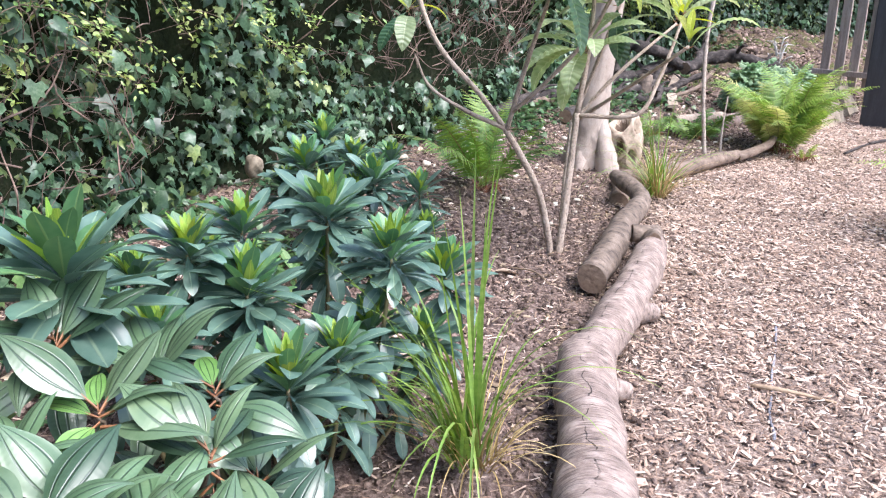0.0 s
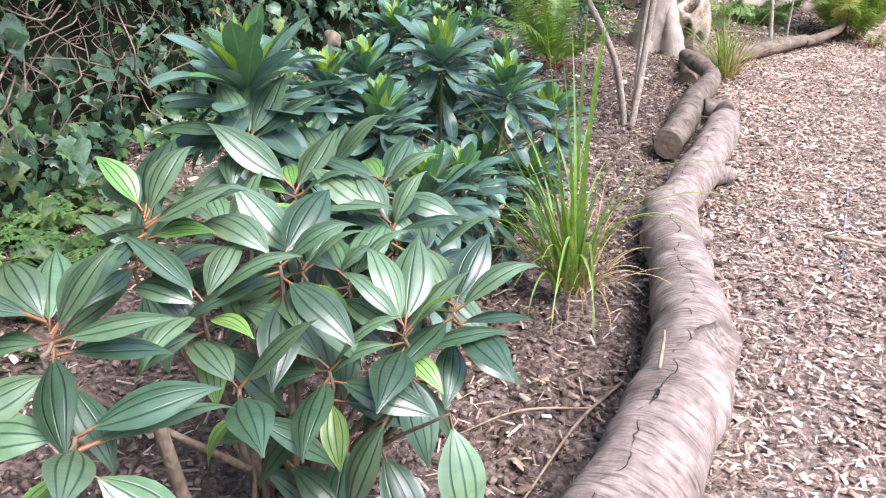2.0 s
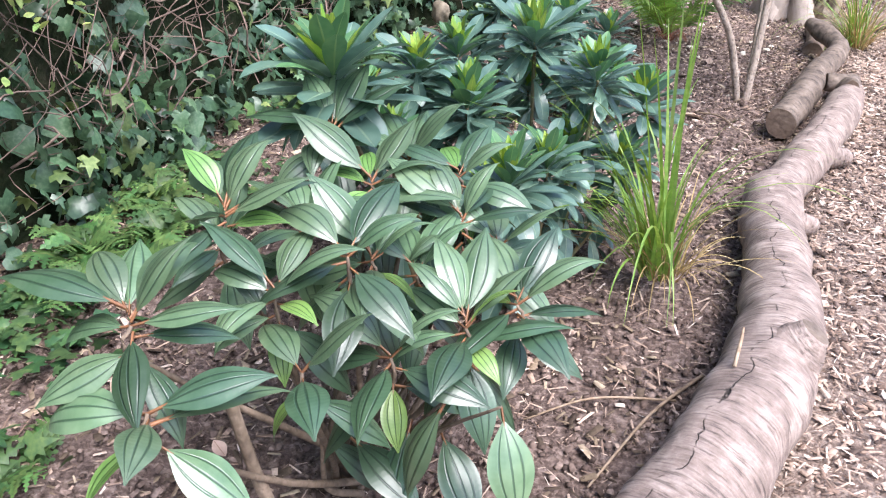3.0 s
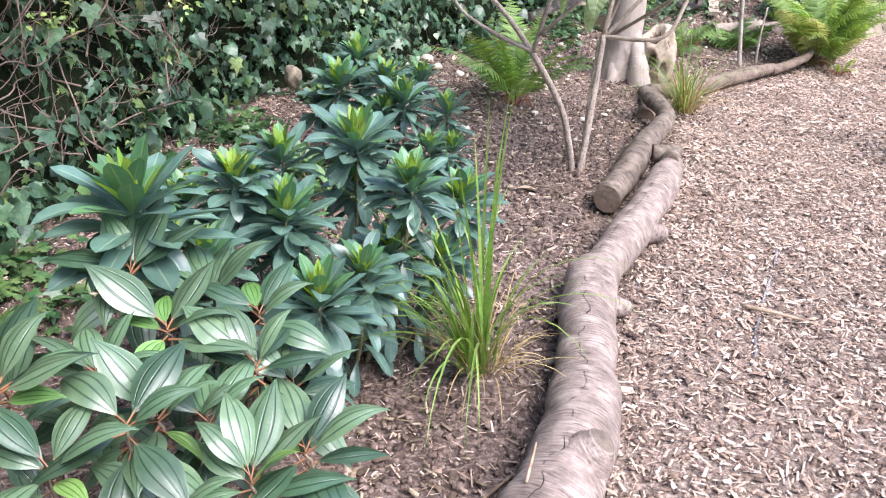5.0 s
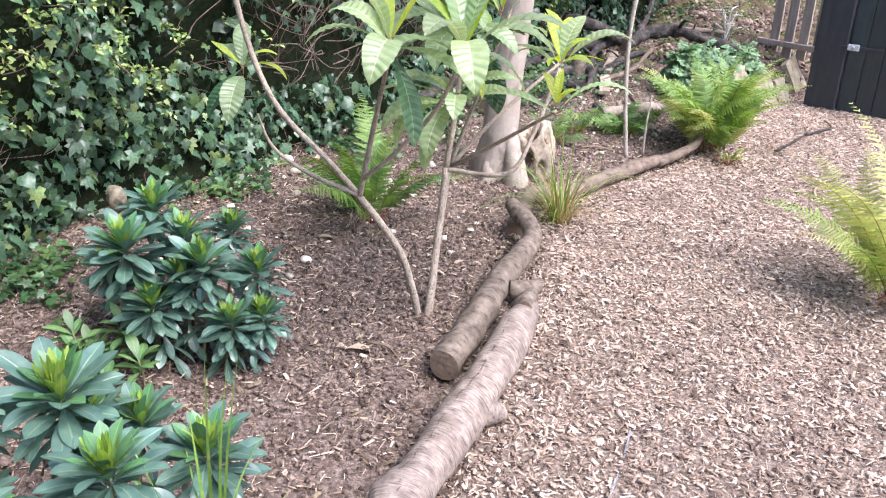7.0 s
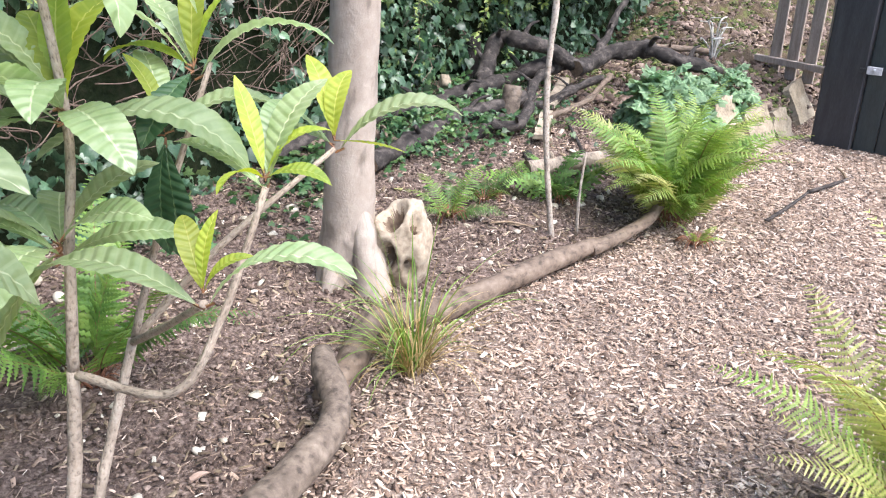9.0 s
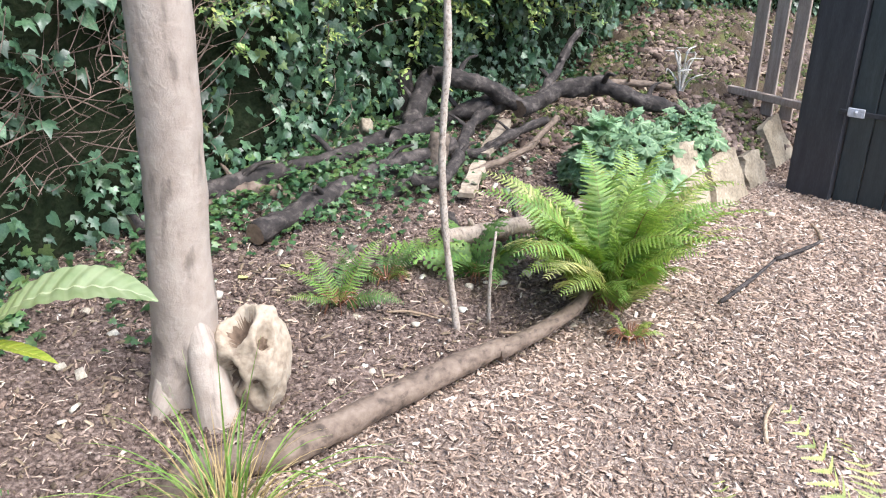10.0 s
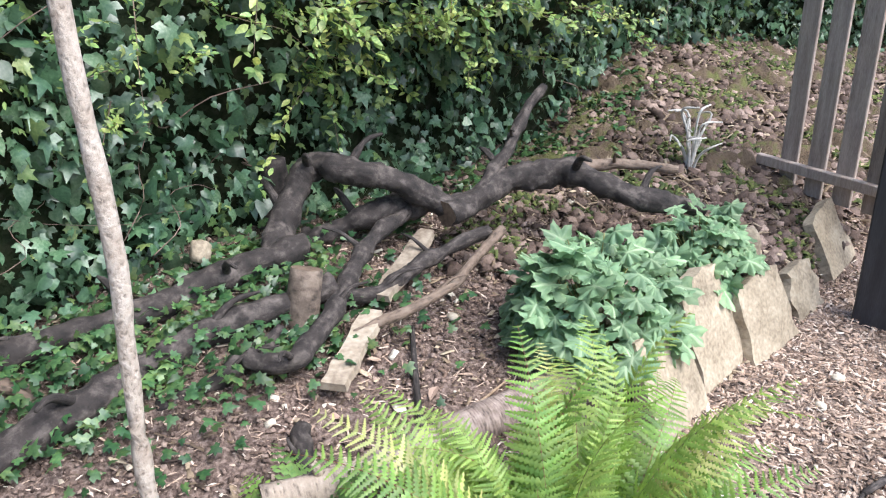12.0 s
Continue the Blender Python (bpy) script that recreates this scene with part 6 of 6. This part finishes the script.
# ---- bark chips, crumbs of soil and straw ----
def chip_material(name, stops, rough=0.85):
    m = bpy.data.materials.new(name)
    m.use_nodes = True
    n, l = m.node_tree.nodes, m.node_tree.links
    geo = n.new("ShaderNodeNewGeometry")
    r = n.new("ShaderNodeValToRGB")
    while len(r.color_ramp.elements) < len(stops):
        r.color_ramp.elements.new(0.5)
    for e, (p, c) in zip(r.color_ramp.elements, stops):
        e.position, e.color = p, (*c, 1)
    l.new(geo.outputs["Random Per Island"], r.inputs[0])
    tc = n.new("ShaderNodeTexCoord")
    t = n.new("ShaderNodeTexNoise")
    t.inputs["Scale"].default_value, t.inputs["Detail"].default_value = 120, 4
    l.new(tc.outputs["Object"], t.inputs["Vector"])
    mr = n.new("ShaderNodeMapRange")
    mr.inputs["From Min"].default_value, mr.inputs["From Max"].default_value = 0.3, 0.7
    mr.inputs["To Min"].default_value, mr.inputs["To Max"].default_value = 0.7, 1.25
    l.new(t.outputs["Fac"], mr.inputs["Value"])
    big = n.new("ShaderNodeTexNoise")
    big.inputs["Scale"].default_value, big.inputs["Detail"].default_value, big.inputs["Roughness"].default_value = 2.6, 5, 0.65
    l.new(tc.outputs["Object"], big.inputs["Vector"])
    damp = n.new("ShaderNodeMapRange")
    damp.inputs["From Min"].default_value, damp.inputs["From Max"].default_value = 0.36, 0.62
    damp.inputs["To Min"].default_value, damp.inputs["To Max"].default_value = 0.82, 1.18
    l.new(big.outputs["Fac"], damp.inputs["Value"])
    tone = n.new("ShaderNodeMath")
    tone.operation = "MULTIPLY"
    l.new(mr.outputs[0], tone.inputs[0])
    l.new(damp.outputs[0], tone.inputs[1])
    h = n.new("ShaderNodeHueSaturation")
    l.new(tone.outputs[0], h.inputs["Value"])
    l.new(r.outputs[0], h.inputs["Color"])
    b = n["Principled BSDF"]
    l.new(h.outputs[0], b.inputs["Base Color"])
    b.inputs["Roughness"].default_value, b.inputs["Specular IOR Level"].default_value = rough, 0.25
    bp = n.new("ShaderNodeBump")
    bp.inputs["Strength"].default_value, bp.inputs["Distance"].default_value = 0.5, 0.003
    l.new(t.outputs["Fac"], bp.inputs["Height"])
    l.new(bp.outputs[0], b.inputs["Normal"])
    return m


CHIP = chip_material("bark_chips", [(0.0, (0.07, 0.05, 0.04)), (0.2, (0.20, 0.135, 0.10)), (0.42, (0.33, 0.235, 0.175)), (0.68, (0.44, 0.325, 0.25)), (0.9, (0.54, 0.425, 0.34)), (1.0, (0.70, 0.61, 0.52))])
CRUMB = chip_material("soil_crumbs", [(0.0, (0.05, 0.034, 0.027)), (0.4, (0.12, 0.084, 0.068)), (0.8, (0.2, 0.145, 0.118)), (1.0, (0.3, 0.225, 0.185))])
STRAW_BITS = chip_material("dry_litter", [(0.0, (0.05, 0.035, 0.025)), (0.4, (0.13, 0.095, 0.065)), (0.75, (0.24, 0.18, 0.12)), (1.0, (0.42, 0.34, 0.24))])
CHIP_SHAPE = [(-0.5, -0.5, 0), (0.5, -0.42, 0), (0.42, 0.5, 0), (-0.36, 0.45, 0), (-0.45, -0.4, 0.5), (0.4, -0.36, 0.65), (0.36, 0.44, 0.5), (-0.3, 0.38, 0.8)]
CHIP_FACES = [(4, 5, 6, 7), (0, 1, 5, 4), (1, 2, 6, 5), (2, 3, 7, 6), (3, 0, 4, 7)]


def litter(name, count, region, keep, low, high, aspect, thick, tilt, mat, label, category, seed, power=2.0, lift=0.004):
    r = np.random.RandomState(seed)
    x0, x1, y0, y1 = region
    x, y = x0 + (x1 - x0) * r.rand(count * 3), y0 + (y1 - y0) * r.rand(count * 3)
    ok = keep(x, y, r)
    x, y = x[ok][:count], y[ok][:count]
    k = len(x)
    z = ground_height(x, y) + 0.008 * np.array([noise.noise(Vector((a * 3, b * 3, 0))) for a, b in zip(x, y)])
    fine = np.interp(np.hypot(x - 1.0, y - 1.0), [0, 4, 9], [1.0, 1.05, 1.3])
    size = (low + (high - low) * r.rand(k) ** power) * fine
    nrm = np.stack([r.randn(k) * tilt, r.randn(k) * tilt, np.ones(k)], -1)
    an = r.rand(k) * TAU
    f = frames_of(nrm, np.stack([np.cos(an), np.sin(an), np.zeros(k)], -1), size)
    f[:, :, 0] *= (aspect[0] + (aspect[1] - aspect[0]) * r.rand(k))[:, None]
    f[:, :, 2] *= thick
    return scatter(name, CHIP_SHAPE, CHIP_FACES, np.stack([x, y, z + lift + 0.006 * r.rand(k)], -1), f, mat, None, label, category)


def on_path(x, y, r):
    d = line_dist(x, y, EDGE)
    return (d < 0.02 + 0.06 * r.randn(len(d))) & (x < 0.9 + 0.62 * np.maximum(y, -1) + 1.2)


def on_margin(x, y, r):
    d = line_dist(x, y, EDGE)
    return (d < 0.05) & (d > -0.16 - 0.12 * np.abs(r.randn(len(d)))) & (y > 1.6) & (y < 5.2)


def on_bed(x, y, r):
    return (line_dist(x, y, EDGE) > -0.05) & (line_dist(x, y, HEDGE) < 0.15)


def on_bank(x, y, r):
    return (line_dist(x, y, EDGE) > 0.05) & (y > 7.9) & (x > 2.3) & (line_dist(x, y, HEDGE) < 0.3)


litter("bark_chips", 105000, (-0.3, 6.2, 0.2, 9.6), on_path, 0.007, 0.033, (0.16, 0.5), 0.15, 0.34, CHIP, "pinkish tan bark chips covering the path", "bark chips", 21, 1.6)
litter("fibre_chips", 42000, (-0.3, 6.2, 0.2, 9.6), on_path, 0.012, 0.05, (0.05, 0.14), 0.07, 0.35, CHIP, "thin shredded bark fibres on the path", "bark chips", 22, 1.8, 0.008)
litter("broad_chips", 5000, (-0.3, 6.2, 0.2, 9.6), on_path, 0.018, 0.045, (0.2, 0.5), 0.12, 0.3, CHIP, "broad flat bark chips on the path", "bark chips", 29, 2.2, 0.009)
litter("path_crumbs", 6000, (-0.3, 6.2, 0.2, 9.6), on_path, 0.005, 0.018, (0.5, 1.0), 0.6, 0.5, CRUMB, "dark crumbs of soil among the bark chips", "soil", 30, 2.8, 0.006)
litter("margin_clods", 2200, (0.2, 1.8, 1.6, 5.2), on_margin, 0.006, 0.022, (0.5, 1.0), 0.45, 0.6, CRUMB, "dark clods of soil along the fallen logs", "soil", 33, 2.4, 0.006)
litter("soil_crumbs", 60000, (-1.9, 4.8, 0.2, 9.4), on_bed, 0.004, 0.02, (0.5, 1.0), 0.7, 0.5, CRUMB, "loose crumbs of brown soil on the bed", "soil", 23, 2.6)
litter("bed_fibres", 20000, (-1.9, 4.8, 0.2, 9.4), on_bed, 0.012, 0.055, (0.04, 0.14), 0.06, 0.3, CHIP, "fine bark fibres and needles over the soil", "litter", 27, 2.2, 0.007)
litter("bed_litter", 9000, (-1.9, 4.8, 0.2, 9.4), on_bed, 0.012, 0.05, (0.08, 0.45), 0.12, 0.35, STRAW_BITS, "scattered bark chips and twig bits on the soil", "litter", 24, 2.0, 0.008)
litter("bed_chips", 6500, (-1.9, 4.8, 0.2, 9.4), on_bed, 0.008, 0.034, (0.15, 0.5), 0.16, 0.35, CHIP, "thin scatter of bark chips over the soil", "bark chips", 26, 2.0, 0.006)
PALE_BITS = chip_material("pale_bits", [(0.0, (0.38, 0.32, 0.24)), (0.5, (0.52, 0.47, 0.38)), (1.0, (0.66, 0.62, 0.53))])
litter("pale_pebbles", 420, (-1.0, 4.6, 3.4, 9.0), on_bed, 0.01, 0.045, (0.5, 0.9), 0.45, 0.4, PALE_BITS, "pale pebbles and bark bits dotting the soil", "pebbles", 28, 2.0, 0.004)
litter("bank_crumbs", 9000, (2.3, 6.2, 7.9, 12.0), on_bank, 0.012, 0.06, (0.5, 1.0), 0.6, 0.6, CRUMB, "clods of brown soil on the bank", "soil", 31, 2.4, 0.02)
MOSS = chip_material("moss_tips", [(0.0, (0.03, 0.045, 0.015)), (0.5, (0.075, 0.095, 0.03)), (1.0, (0.14, 0.16, 0.05))])


def on_moss(x, y, r):
    patch = np.array([noise.noise(Vector((a * 2.6, b * 2.6, 5))) for a, b in zip(x, y)])
    return on_bank(x, y, r) & (patch > 0.12)


litter("bank_moss", 9000, (2.3, 6.2, 7.9, 12.0), on_moss, 0.012, 0.045, (0.15, 0.5), 0.5, 0.9, MOSS, "dull green moss in patches on the bank", "moss", 32, 1.6, 0.03)
litter("bank_litter", 6500, (2.3, 6.2, 7.9, 12.0), on_bank, 0.02, 0.1, (0.03, 0.2), 0.05, 0.5, STRAW_BITS, "dry grass and leaf litter on the bank", "litter", 25, 1.6, 0.03)
